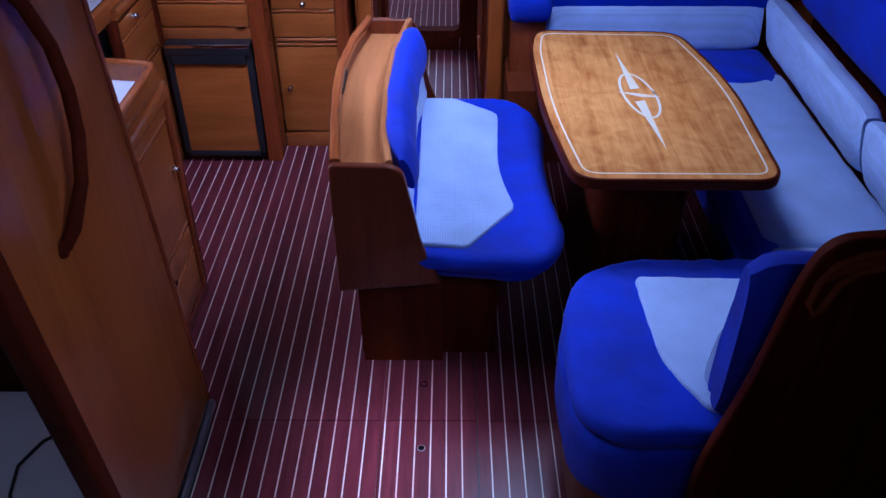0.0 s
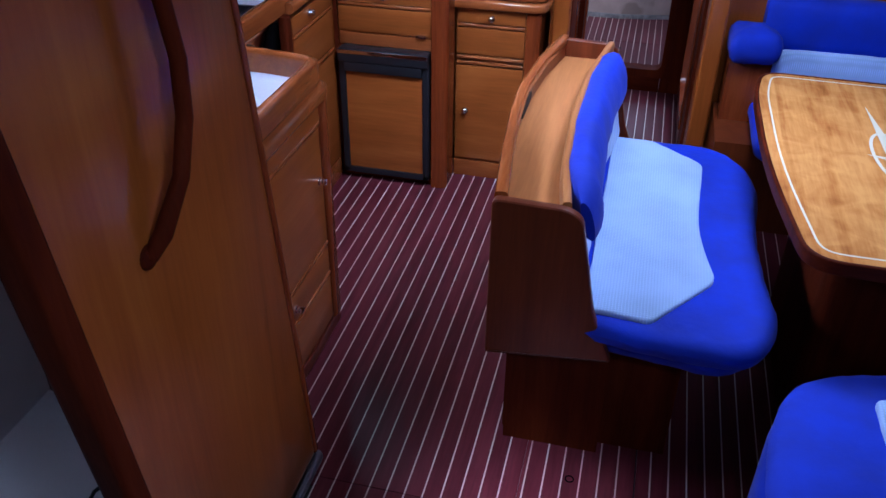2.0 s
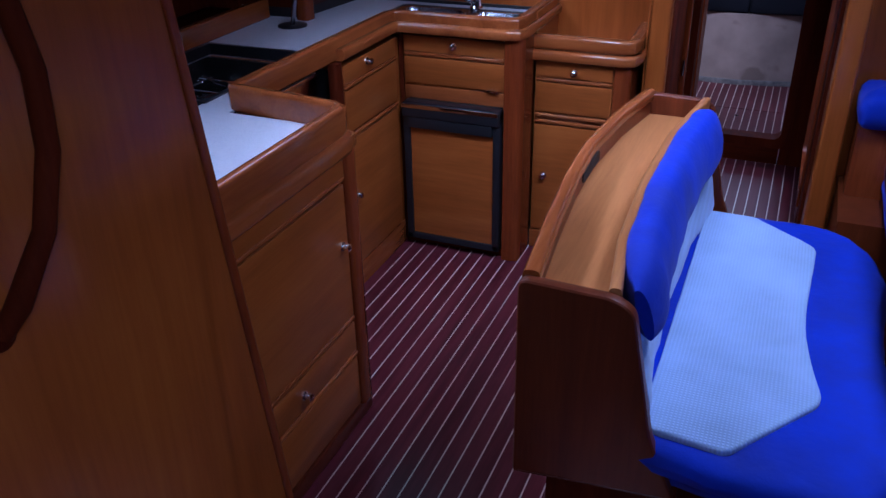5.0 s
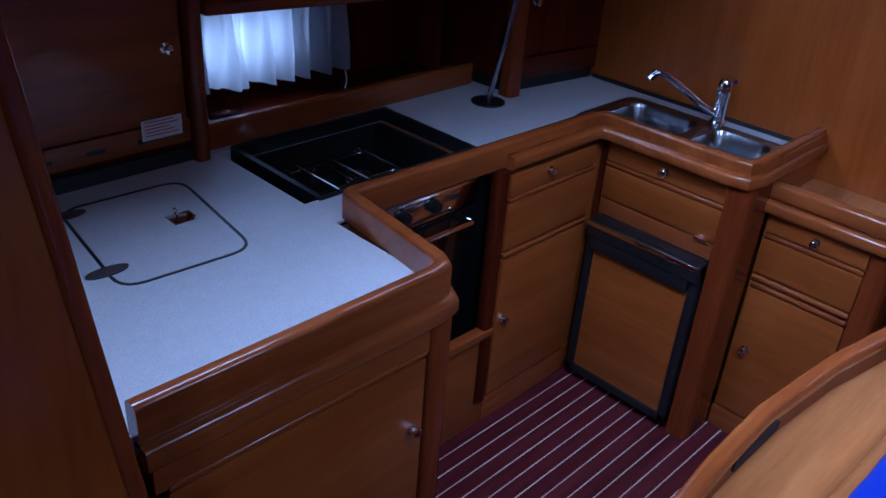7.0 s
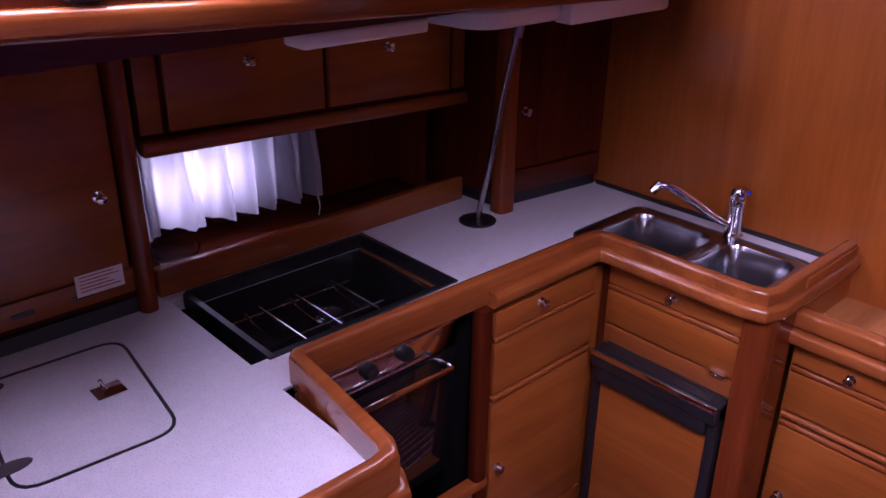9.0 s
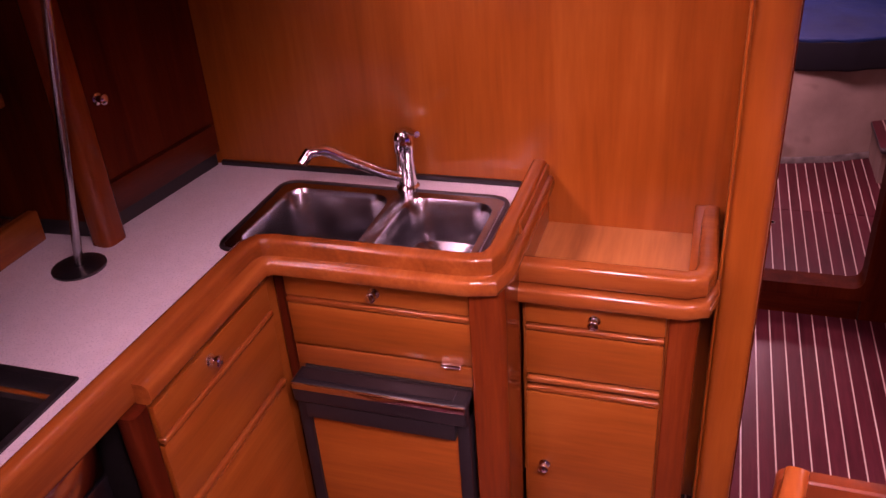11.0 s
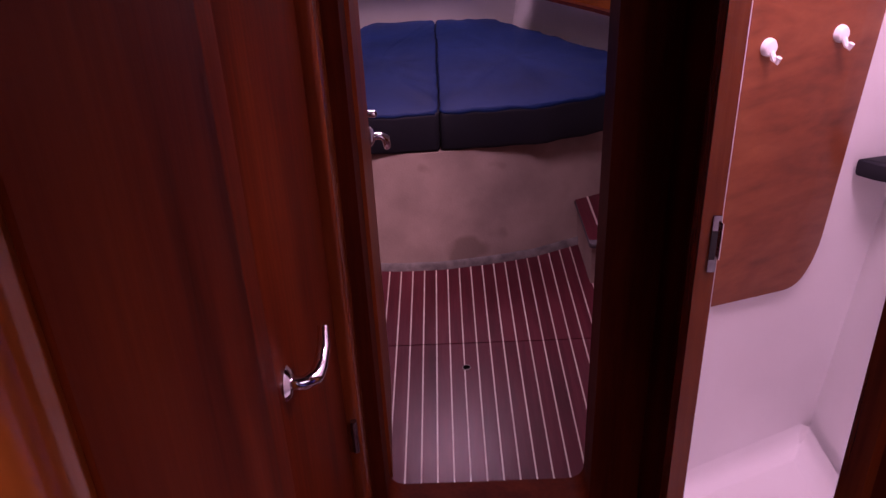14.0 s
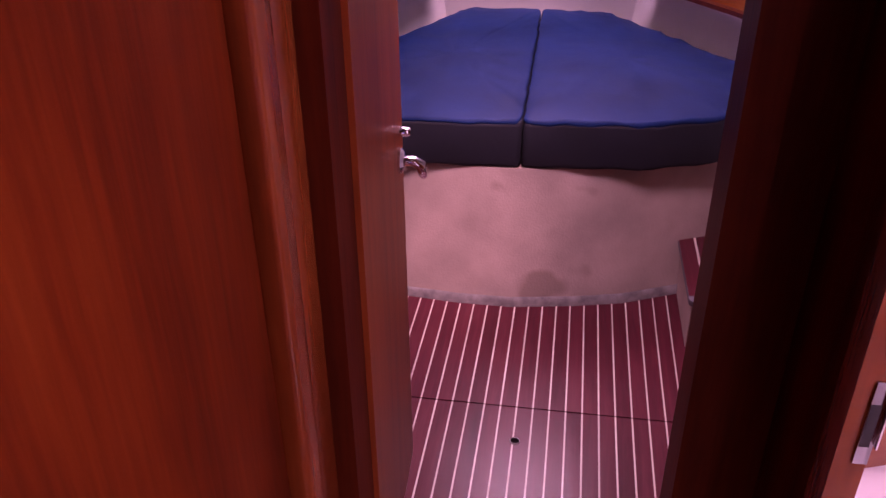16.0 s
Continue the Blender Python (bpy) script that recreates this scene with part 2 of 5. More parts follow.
CURTAIN.node_tree.links.new(tr.outputs[0], mixs.inputs[2])
CURTAIN.node_tree.links.new(mixs.outputs[0], CURTAIN.node_tree.nodes["Material Output"].inputs[0])
GLASS, gn, gl, gb = shader("clear_pane")
gb.inputs["Transmission Weight"].default_value, gb.inputs["Roughness"].default_value, gb.inputs["IOR"].default_value = 1.0, 0.02, 1.3
DAY, dn, dl, db = shader("bright_daylight")
db.inputs["Base Color"].default_value = (0.8, 0.9, 1, 1)
db.inputs["Emission Color"].default_value, db.inputs["Emission Strength"].default_value = (0.86, 0.94, 1.0, 1), 6.0


# ---------------- mesh helpers ----------------
def add_box(bm, x0, x1, y0, y1, z0, z1, bev=0.0, seg=2):
    v = [bm.verts.new((x, y, z)) for z in (z0, z1) for y in (y0, y1) for x in (x0, x1)]
    f = [bm.faces.new([v[i] for i in q]) for q in ((0, 2, 3, 1), (4, 5, 7, 6), (0, 1, 5, 4), (2, 6, 7, 3), (0, 4, 6, 2), (1, 3, 7, 5))]
    if bev:
        es = list({e for q in f for e in q.edges})
        bmesh.ops.bevel(bm, geom=es, offset=bev, segments=seg, profile=0.6, affect="EDGES")
    return bm


def box(x0, x1, y0, y1, z0, z1, bev=0.0, seg=2):
    return add_box(bmesh.new(), x0, x1, y0, y1, z0, z1, bev, seg)


def prism(pts, lo, hi, axis="z", bev=0.0, seg=2):
    """A polygon in the two other axes, pushed from lo to hi along one axis."""
    bm = bmesh.new()
    put = {"z": lambda a, b, c: (a, b, c), "y": lambda a, b, c: (a, c, b), "x": lambda a, b, c: (c, a, b)}[axis]
    low, top = [bm.verts.new(put(a, b, lo)) for a, b in pts], [bm.verts.new(put(a, b, hi)) for a, b in pts]
    caps = [bm.faces.new(low[::-1]), bm.faces.new(top)]
    for i in range(len(pts)):
        j = (i + 1) % len(pts)
        bm.faces.new((low[i], low[j], top[j], top[i]))
    bmesh.ops.recalc_face_normals(bm, faces=bm.faces)
    if bev:
        es = list({e for f in caps for e in f.edges})
        bmesh.ops.bevel(bm, geom=es, offset=bev, segments=seg, profile=0.6, affect="EDGES")
    return bm


def rounded(pts, r, n=5):
    """The polygon with each corner rounded by r (or by its own, as a third number)."""
    out = []
    for i, p in enumerate(pts):
        a, b, c = Vector(pts[i - 1][:2]), Vector(p[:2]), Vector(pts[(i + 1) % len(pts)][:2])
        rr = p[2] if len(p) > 2 else r
        if rr <= 0:
            out.append(tuple(b))
            continue
        u, w = (a - b), (c - b)
        d = min(rr, 0.48 * u.length, 0.48 * w.length)
        s, e = b + u.normalized() * d, b + w.normalized() * d
        for k in range(n + 1):
            t = k / n
            out.append(tuple((1 - t) ** 2 * s + 2 * t * (1 - t) * b + t * t * e))
    return out


def rect(x0, x1, y0, y1):
    return [(x0, y0), (x1, y0), (x1, y1), (x0, y1)]


def sweep(path, profile, closed=False):
    """A closed profile (out, up) carried along a path in the plan, mitred; out is to the right of the way."""
    bm, rings = bmesh.new(), []
    P = [Vector(p) for p in path]
    for i, p in enumerate(P):
        d0 = (p - P[i - 1]) if i else (P[1] - p)
        d1 = (P[i + 1] - p) if i + 1 < len(P) else (p - P[i - 1])
        d0, d1 = Vector((d0.x, d0.y, 0)).normalized(), Vector((d1.x, d1.y, 0)).normalized()
        n0, n1 = Vector((d0.y, -d0.x, 0)), Vector((d1.y, -d1.x, 0))
        n = (n0 + n1).normalized()
        n = n / max(0.35, n.dot(n0))
        rings.append([bm.verts.new(p + n * o + Vector((0, 0, u))) for o, u in profile])
    m = len(profile)
    for a, b in zip(rings, rings[1:]):
        for k in range(m):
            bm.faces.new((a[k], a[(k + 1) % m], b[(k + 1) % m], b[k]))
    bm.faces.new(rings[0][::-1])
    bm.faces.new(rings[-1])
    bmesh.ops.recalc_face_normals(bm, faces=bm.faces)
    return bm


def tube(path, r, n=10, taper=None):
    """A round bar along points in space."""
    bm, rings = bmesh.new(), []
    P = [Vector(p) for p in path]
    side = None
    for i, p in enumerate(P):
        d = (P[min(i + 1, len(P) - 1)] - P[max(i - 1, 0)]).normalized()
        if side is None:
            side = d.orthogonal().normalized()
        side = (side - d * side.dot(d)).normalized()
        up = d.cross(side)
        rr = r if taper is None else r * taper[i]
        rings.append([bm.verts.new(p + rr * (side * math.cos(2 * math.pi * k / n) + up * math.sin(2 * math.pi * k / n))) for k in range(n)])
    for a, b in zip(rings, rings[1:]):
        for k in range(n):
            bm.faces.new((a[k], a[(k + 1) % n], b[(k + 1) % n], b[k]))
    bm.faces.new(rings[0][::-1])
    bm.faces.new(rings[-1])
    bmesh.ops.recalc_face_normals(bm, faces=bm.faces)
    return bm


def lathe(prof, centre, axis=(0, 0, 1), n=20):
    """A turned shape: (radius, height) pairs round an axis."""
    bm = bmesh.new()
    q = Vector(axis).normalized().to_track_quat("Z", "Y")
    c = Vector(centre)
    rings = [[bm.verts.new(c + q @ Vector((r * math.cos(2 * math.pi * k / n), r * math.sin(2 * math.pi * k / n), h))) for k in range(n)] for r, h in prof]
    for a, b in zip(rings, rings[1:]):
        for k in range(n):
            bm.faces.new((a[k], a[(k + 1) % n], b[(k + 1) % n], b[k]))
    bm.faces.new(rings[0][::-1])
    bm.faces.new(rings[-1])
    bmesh.ops.recalc_face_normals(bm, faces=bm.faces)
    return bm


def cushion(pts, z0, z1, r=0.05, puff=0.015, n=6, wrinkle=0.003):
    """A stuffed pad: an outline whose edge rolls over from z0 to z1, with a crowned top."""
    bm = bmesh.new()
    c = Vector((sum(p[0] for p in pts) / len(pts), sum(p[1] for p in pts) / len(pts)))
    P = [Vector(p) for p in pts]
    h, rings = z1 - z0, []
    rr = min(r, h / 2)
    steps = [(rr, 0.0)] + [(rr - rr * math.sin(a), rr - rr * math.cos(a)) for a in (0.5, 1.0, 1.57)]
    steps += [(rr - rr * math.cos(a), h - rr + rr * math.sin(a)) for a in (0.0, 0.5, 1.0, 1.57)]
    for inset, up in steps:
        ring = []
        for p in P:
            d = c - p
            q = p + d.normalized() * min(inset, d.length * 0.5)
            w = wrinkle * noise.noise(Vector((q.x * 22, q.y * 22, up * 30)))
            ring.append(bm.verts.new((q.x + w, q.y + w, z0 + up + w)))
        rings.append(ring)
    for k in range(1, n):
        f = k / n
        ring = []
        for p in P:
            d = c - p
            q = p + d.normalized() * min(rr, d.length * 0.5)
            q = q.lerp(c, f)
            lift = puff * (1 - (1 - f) ** 2) + wrinkle * 1.5 * noise.noise(Vector((q.x * 14, q.y * 14, 3)))
            ring.append(bm.verts.new((q.x, q.y, z1 + lift)))
        rings.append(ring)
    m = len(P)
    for a, b in zip(rings, rings[1:]):
        for k in range(m):
            bm.faces.new((a[k], a[(k + 1) % m], b[(k + 1) % m], b[k]))
    tip = bm.verts.new((c.x, c.y, z1 + puff))
    for k in range(m):
        bm.faces.new((rings[-1][k], rings[-1][(k + 1) % m], tip))
    bm.faces.new(rings[0][::-1])
    bmesh.ops.recalc_face_normals(bm, faces=bm.faces)
    return bm


def dense(pts, step=0.03):
    out = []
    for i, p in enumerate(pts):
        a, b = Vector(p), Vector(pts[(i + 1) % len(pts)])
        k = max(1, int((b - a).length / step))
        out += [tuple(a.lerp(b, j / k)) for j in range(k)]
    return out


def part(name, bm, material, parent=None, label="", smooth=35):
    me = bpy.data.meshes.new(name)
    bm.to_mesh(me)
    bm.free()
    me.materials.append(material)
    ob = new(name, me)
    if smooth:
        me.shade_smooth()
        me.set_sharp_from_angle(angle=radians(smooth))
    if parent is not None:
        ob.parent = parent
    return tagged(ob, label)


def thing(name, label, category, group="", kind="", at=(0, 0, 0)):
    return tagged(new(name), label, category, group, kind)


def setting(name, bm, material, label="", smooth=35):
    return tagged(part(name, bm, material, None, label, smooth), kind="structure")


def knob(parent, x, y, z, way):
    """A small chrome push-button knob; way is where it points."""
    return part("knob", lathe([(0.012, 0), (0.012, 0.003), (0.007, 0.005), (0.007, 0.012), (0.0105, 0.016), (0.0105, 0.021), (0.006, 0.024)], (x, y, z), way, 14), CHROME, parent, "small chrome push-button knob")

DIMDAY, dn2, dl2, db2 = shader("hull_window_daylight")
db2.inputs["Base Color"].default_value = (0.8, 0.9, 1, 1)
db2.inputs["Emission Color"].default_value, db2.inputs["Emission Strength"].default_value = (0.86, 0.94, 1.0, 1), 3.2
# ---------------- structure ----------------
floor = setting("floor", box(-1.9, 1.9, -0.6, 5.06, -0.06, -0.006), DARK, "striped mahogany and holly cabin sole", 0)
fore_floor = setting("fore_floor", box(-1.2, 1.0, 5.06, 6.6, -0.06, -0.006), DARK, "striped mahogany and holly fore cabin sole", 0)


def planks(parent, first, pitch, count, span):
    """Planks with a holly strip at each one's port edge; span(x) gives the stretches along y."""
    for i in range(count):
        x = first + i * pitch
        for y0, y1 in span(x + 0.02):
            part("plank", box(x + 0.0021, x + pitch - 0.0021, y0, y1, -0.012, 0.0), PLANK, parent, smooth=0)
            part("holly_strip", box(x - 0.0019, x + 0.0019, y0, y1, -0.012, -0.0003), HOLLY, parent, smooth=0)


def saloon_span(x):
    if x < -0.86:
        return [(2.75, 3.95)]
    end = 4.045 if -0.37 < x < 0.25 else (3.95 if x < 0 else 4.045)
    if x < -0.7:
        return [(2.1, 2.1285), (2.1315, end)]
    return [(0.4, 2.1285), (2.1315, end)]


def sole_hole(parent, x, y):
    part("finger_hole", lathe([(0.0125, -0.01), (0.0125, 0.0008), (0.009, 0.0008), (0.009, -0.002), (0.001, -0.002)], (x, y, 0), n=16), PIT, parent, "dark finger hole in the sole")


# hull, deck and bulkheads
setting("wall_port", box(-2.0, -1.95, -1.0, 4.15, 0, 2.1), DZ, "dark varnished hull side")
setting("wall_starboard", box(1.72, 1.77, -1.0, 4.15, 0, 2.1), DZ, "dark varnished hull side")
setting("wall_aft", box(-2.0, 1.77, -1.05, -1.0, 0, 2.6), DZ, "dark varnished aft bulkhead")
# overhead is out of view, darkened to cut the light it bounces back
setting("ceiling", box(-1.25, 1.25, 0.95, 4.15, 1.95, 2.0), DY, "unseen cabin ceiling coloured dark to limit bounced light")
setting("ceiling_aft_port", box(-1.95, -0.4, -1.0, 0.95, 1.95, 2.0), DY)
setting("ceiling_aft_starboard", box(0.7, 1.75, -1.0, 0.95, 1.95, 2.0), DY)
setting("deck_starboard", box(1.25, 1.75, 0.95, 4.15, 1.62, 1.67), DY)
setting("coaming_starboard", box(1.25, 1.29, 0.95, 4.15, 1.67, 2.0), DY)
# lining takes dark wood to hold the shadow between rail and lockers
setting("deck_port", box(-1.95, -1.33, 0.95, 4.15, 1.455, 1.5), DY, "side deck lining coloured dark to stand for shadow")

# coachroof side with its two openings
side = bmesh.new()
for y0, y1, z0, z1 in ((0.95, 4.15, 1.50, 1.56), (0.95, 4.15, 1.83, 1.96), (2.88, 3.08, 1.56, 1.83), (3.95, 4.15, 1.56, 1.83), (0.95, 1.85, 1.56, 1.83)):
    lean = lambda z: -1.34 + (z - 1.5) * 0.22
    pts = [(lean(z0), z0), (lean(z0) - 0.04, z0), (lean(z1) - 0.04, z1), (lean(z1), z1)]
    tmp = prism(pts, y0, y1, "y")
    me_ = bpy.data.meshes.new("t")
    tmp.to_mesh(me_)
    side.from_mesh(me_)
    tmp.free()
setting("coachroof_side", side, VINYL, "off-white coachroof side with window openings")


def shear(ob, k, y0):
    """Lets a thing fall away forward, following the sheer of the deck."""
    for o in (ob, *ob.children_recursive):
        if o.type == "MESH":
            for v in o.data.vertices:
                v.co.z -= k * (v.co.y - y0)


def deck_window(name, y0, y1):
    w = tagged(new(name), "long deck window in a dark mahogany frame with black catches", "window", kind="structure")
    lean = lambda z: -1.338 + (z - 1.5) * 0.22
    outer = rounded(rect(y0 - 0.03, y1 + 0.03, 1.535, 1.86), 0.07)
    inner = rounded(rect(y0 + 0.012, y1 - 0.012, 1.572, 1.82), 0.05)
    bm = bmesh.new()
    k = len(outer)
    rings = []
    for pts, d in ((outer, 0.0), (outer, 0.016), (inner, 0.016), (inner, -0.045)):
        rings.append([bm.verts.new((lean(z) + d, y, z)) for y, z in pts])
    for a, b in zip(rings, rings[1:]):
        for i in range(k):
            bm.faces.new((a[i], a[(i + 1) % k], b[(i + 1) % k], b[i]))
    bmesh.ops.recalc_face_normals(bm, faces=bm.faces)
    part("window_frame", bm, DY, w)
    bm = bmesh.new()
    bm.faces.new([bm.verts.new((lean(z) - 0.02, y, z)) for y, z in inner])
    pane = part("pane", bm, GLASS, w, smooth=0)
    pane.visible_shadow = False
    for f in (0.3, 0.72):
        y = y0 + (y1 - y0) * f
        part("catch", box(lean(1.58) + 0.0, lean(1.58) + 0.035, y - 0.03, y + 0.03, 1.55, 1.605, 0.006), BLACK, w, "black plastic window catch")
    return w


deck_window("window_1", 1.87, 2.86)
deck_window("window_2", 3.10, 3.93)
bm = bmesh.new()
bm.faces.new([bm.verts.new(p) for p in ((-1.75, 1.2, 1.52), (-1.75, 4.2, 1.52), (-1.6, 4.2, 2.3), (-1.6, 1.2, 2.3))])
setting("backdrop", bm, DAY, "bright overcast daylight outside", 0)

# bulkhead between saloon and fore part
setting("bulkhead_galley", box(-1.95, -0.36, 4.15, 4.19, 0, 2.0), VZ, "glossy varnished cherry bulkhead")
setting("bulkhead_starboard", box(0.24, 1.75, 4.10, 4.15, 0, 2.0), VZ, "glossy varnished cherry bulkhead")
setting("post_port", prism(rounded(rect(-0.37, -0.30, 3.95, 4.19), 0.012, 3), 0, 2.0, "z"), VZ, "rounded cherry door post")
setting("post_starboard", prism(rounded(rect(0.215, 0.285, 3.99, 4.15), 0.012, 3), 0, 2.0, "z"), VZ, "rounded cherry door post")
setting("lintel_saloon", box(-0.30, 0.215, 4.12, 4.17, 1.86, 2.0), RX)
setting("post_port_bead", tube([(-0.373, 3.949, 0.0), (-0.373, 3.949, 2.0)], 0.003, 8), VZ, "thin rounded bead beside the door post")
# thin dark red sheet laid on the post for its shaded hall side
setting("post_port_lining", box(-0.30, -0.2965, 3.972, 4.188, 0, 1.86, 0.001), MZ, "thin red mahogany sheet for the shaded side of the post")
setting("hall_ceiling", box(-0.6, 0.4, 4.17, 5.1, 1.86, 1.9), DY)

# hall: port side
setting("wall_hall_port", box(-0.41, -0.378, 4.19, 5.03, 0, 1.9), MZ, "red-brown mahogany wall")


def hall_door():
    d = tagged(new("door_1"), "closed glossy red mahogany door with chrome lever handle", "door", kind="structure")
    part("leaf", box(-0.378, -0.366, 4.470, 4.885, 0.06, 1.84, 0.005), MZ, d)
    part("door_trim", box(-0.378, -0.360, 4.25, 4.460, 0.0, 1.86, 0.007), MZ, d)
    part("door_frame", prism(rounded(rect(-0.378, -0.345, 4.895, 4.945), 0.008, 3), 0, 1.86, "z"), RZ, d)
    part("frame_filler", box(-0.378, -0.352, 4.950, 5.020, 0, 1.86, 0.004), RZ, d)
    lever_handle(d, (-0.366, 4.505, 0.88), (1, 0, 0), (0.1, 1, 0.1))
    for z in (0.42, 1.5):
        part("hinge", tube([(-0.355, 4.89, z), (-0.355, 4.89, z + 0.07)], 0.006), STEEL, d, "steel hinge barrel")
    return d


def lever_handle(parent, at, out, way):
    """Oval chrome plate and an upturned lever."""
    p, o, w = Vector(at), Vector(out).normalized(), Vector(way).normalized()
    part("handle_plate", lathe([(0.021, 0), (0.021, 0.004), (0.015, 0.009), (0.008, 0.011)], p, o, 20), CHROME, parent, "round chrome handle plate")
    path = [p + o * 0.006, p + o * 0.024, p + o * 0.034 + w * 0.01, p + o * 0.036 + w * 0.03, p + o * 0.036 + w * 0.05 + Vector((0, 0, 0.008)), p + o * 0.034 + w * 0.066 + Vector((0, 0, 0.026))]
    part("lever", tube(path, 0.0085, 12, [1, 1, 1.1, 1, 0.9, 0.75]), CHROME, parent, "curved chrome lever")


hall_door()

# hall: fore bulkhead with its doorway and sill
X0, X1, SILL = -0.325, 0.098, 0.125
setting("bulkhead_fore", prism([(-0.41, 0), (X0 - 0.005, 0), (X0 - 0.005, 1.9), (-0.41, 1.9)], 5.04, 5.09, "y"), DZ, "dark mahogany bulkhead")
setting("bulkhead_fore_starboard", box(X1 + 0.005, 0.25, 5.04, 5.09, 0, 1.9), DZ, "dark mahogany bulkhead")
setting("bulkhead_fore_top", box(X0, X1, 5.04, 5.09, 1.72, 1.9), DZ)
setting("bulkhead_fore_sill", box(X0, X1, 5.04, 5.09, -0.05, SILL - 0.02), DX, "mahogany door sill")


def ring_frame(name, x0, x1, z0, z1, w, y0, y1, r, mat, axis="y"):
    """A door surround with rounded lower corners, standing in a plane of constant y (or x)."""
    inner = rounded(rect(x0, x1, z0, z1), r, 6)
    outer = rounded(rect(x0 - w, x1 + w, z0 - w, z1 + w), 0.01, 6)
    bm = bmesh.new()
    put = (lambda a, b, c: (a, c, b)) if axis == "y" else (lambda a, b, c: (c, a, b))
    k = len(inner)
    rings = [[bm.verts.new(put(a, b, c)) for a, b in pts] for pts, c in ((outer, y1), (outer, y0), (inner, y0), (inner, y1))]
    for i in range(4):
        a, b = rings[i], rings[(i + 1) % 4]
        for j in range(k):
            bm.faces.new((a[j], a[(j + 1) % k], b[(j + 1) % k], b[j]))
    bmesh.ops.recalc_face_normals(bm, faces=bm.faces)
    return tagged(part(name, bm, mat), kind="structure")


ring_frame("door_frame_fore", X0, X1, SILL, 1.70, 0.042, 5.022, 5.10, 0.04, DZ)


def fore_door():
    d = tagged(new("door_2"), "open glossy mahogany door with chrome lever handle", "door", kind="structure")
    a, b = Vector((-0.318, 5.105)), Vector((-0.338, 5.46))
    u = (b - a).normalized()
    n = Vector((u.y, -u.x))
    q = [a, b, b - n * 0.028, a - n * 0.028]
    part("leaf", prism([tuple(p) for p in q], 0.14, 1.69, "z", 0.003), LEAFWOOD, d)
    h = b - u * 0.05 + n * 0.001
    lever_handle(d, (h.x, h.y, 0.818), (n.x, n.y, 0), (u.x * 0.3, u.y * 0.3, -0.5))
    part("lock_knob", lathe([(0.008, 0), (0.008, 0.015), (0.005, 0.02)], (h.x, h.y, 0.868), (n.x, n.y, 0), 10), CHROME, d)
    return d


fore_door()

# hall: starboard side with the head's doorway
HY0, HY1, HZ0 = 4.345, 4.825, 0.165
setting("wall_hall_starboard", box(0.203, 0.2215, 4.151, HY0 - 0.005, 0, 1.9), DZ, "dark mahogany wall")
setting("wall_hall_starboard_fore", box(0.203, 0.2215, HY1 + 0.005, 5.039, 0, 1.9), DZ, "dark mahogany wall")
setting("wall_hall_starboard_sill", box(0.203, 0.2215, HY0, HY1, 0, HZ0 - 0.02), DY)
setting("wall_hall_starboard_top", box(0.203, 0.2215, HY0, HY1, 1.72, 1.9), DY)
ring_frame("door_frame_head", HY0, HY1, HZ0, 1.70, 0.04, 0.194, 0.223, 0.035, RZ, "x")
strike = tagged(new("strike_plate"), "chrome lock strike plate on the mahogany door frame", "strike plate")
part("plate", box(0.209, 0.2225, 4.8215, 4.8245, 0.81, 0.905, 0.001), BARMETAL, strike)
part("lip", box(0.2215, 0.2235, 4.814, 4.8215, 0.835, 0.895, 0.0005), CHROME, strike)
part("slot", box(0.2095, 0.2185, 4.8205, 4.822, 0.832, 0.88), BLACK, strike)

# head compartment
setting("head_floor", box(0.2225, 1.3, 4.152, 5.3, 0.09, 0.15), WHITE, "white gelcoat shower floor")
setting("head_wall_fore", prism([(0.2225, 5.008), (0.62, 5.178), (1.3, 5.30), (1.3, 5.302), (0.2515, 5.302), (0.2515, 5.036), (0.2225, 5.036)], 0.1, 1.9, "z"), WHITE, "white gelcoat wall")
setting("head_wall_outer", prism([(0.595, 0.10), (0.615, 0.2), (0.67, 0.8), (0.72, 1.86), (1.3, 1.86), (1.3, 0.10)], 4.2, 5.25, "y", 0.02, 3), WHITE, "white gelcoat moulded side")
cove = bmesh.new()
arc = [(0.0, 0.05), (0.004, 0.028), (0.015, 0.012), (0.03, 0.004), (0.05, 0.0), (0.0, 0.0)]
cove = sweep([(0.255, 5.024, 0.149), (0.585, 5.163, 0.149), (0.60, 5.15, 0.149), (0.602, 4.25, 0.149)], arc)
setting("head_cove", cove, WHITE)
setting("head_hull", box(1.26, 1.3, 4.15, 5.3, 0.1, 1.9), WHITE)
setting("head_ceiling", box(0.25, 1.3, 4.15, 5.3, 1.86, 1.9), WHITE)
setting("head_wall_aft", box(0.25, 1.3, 4.15, 4.19, 0.1, 1.9), WHITE)
setting("head_wall_port", box(0.2225, 0.24, 4.868, 5.035, 0.1, 1.88), WHITE, "white gelcoat wall")

# fore cabin shell
YF = 7.56
hullp = [(-1.05, 5.09), (-1.0, 5.8), (-0.86, 6.6), (-0.70, 7.1), (-0.50, YF)]
hulls = [(0.95, 5.33), (0.85, 5.8), (0.62, 6.55), (0.47, 7.0), (0.06, YF)]


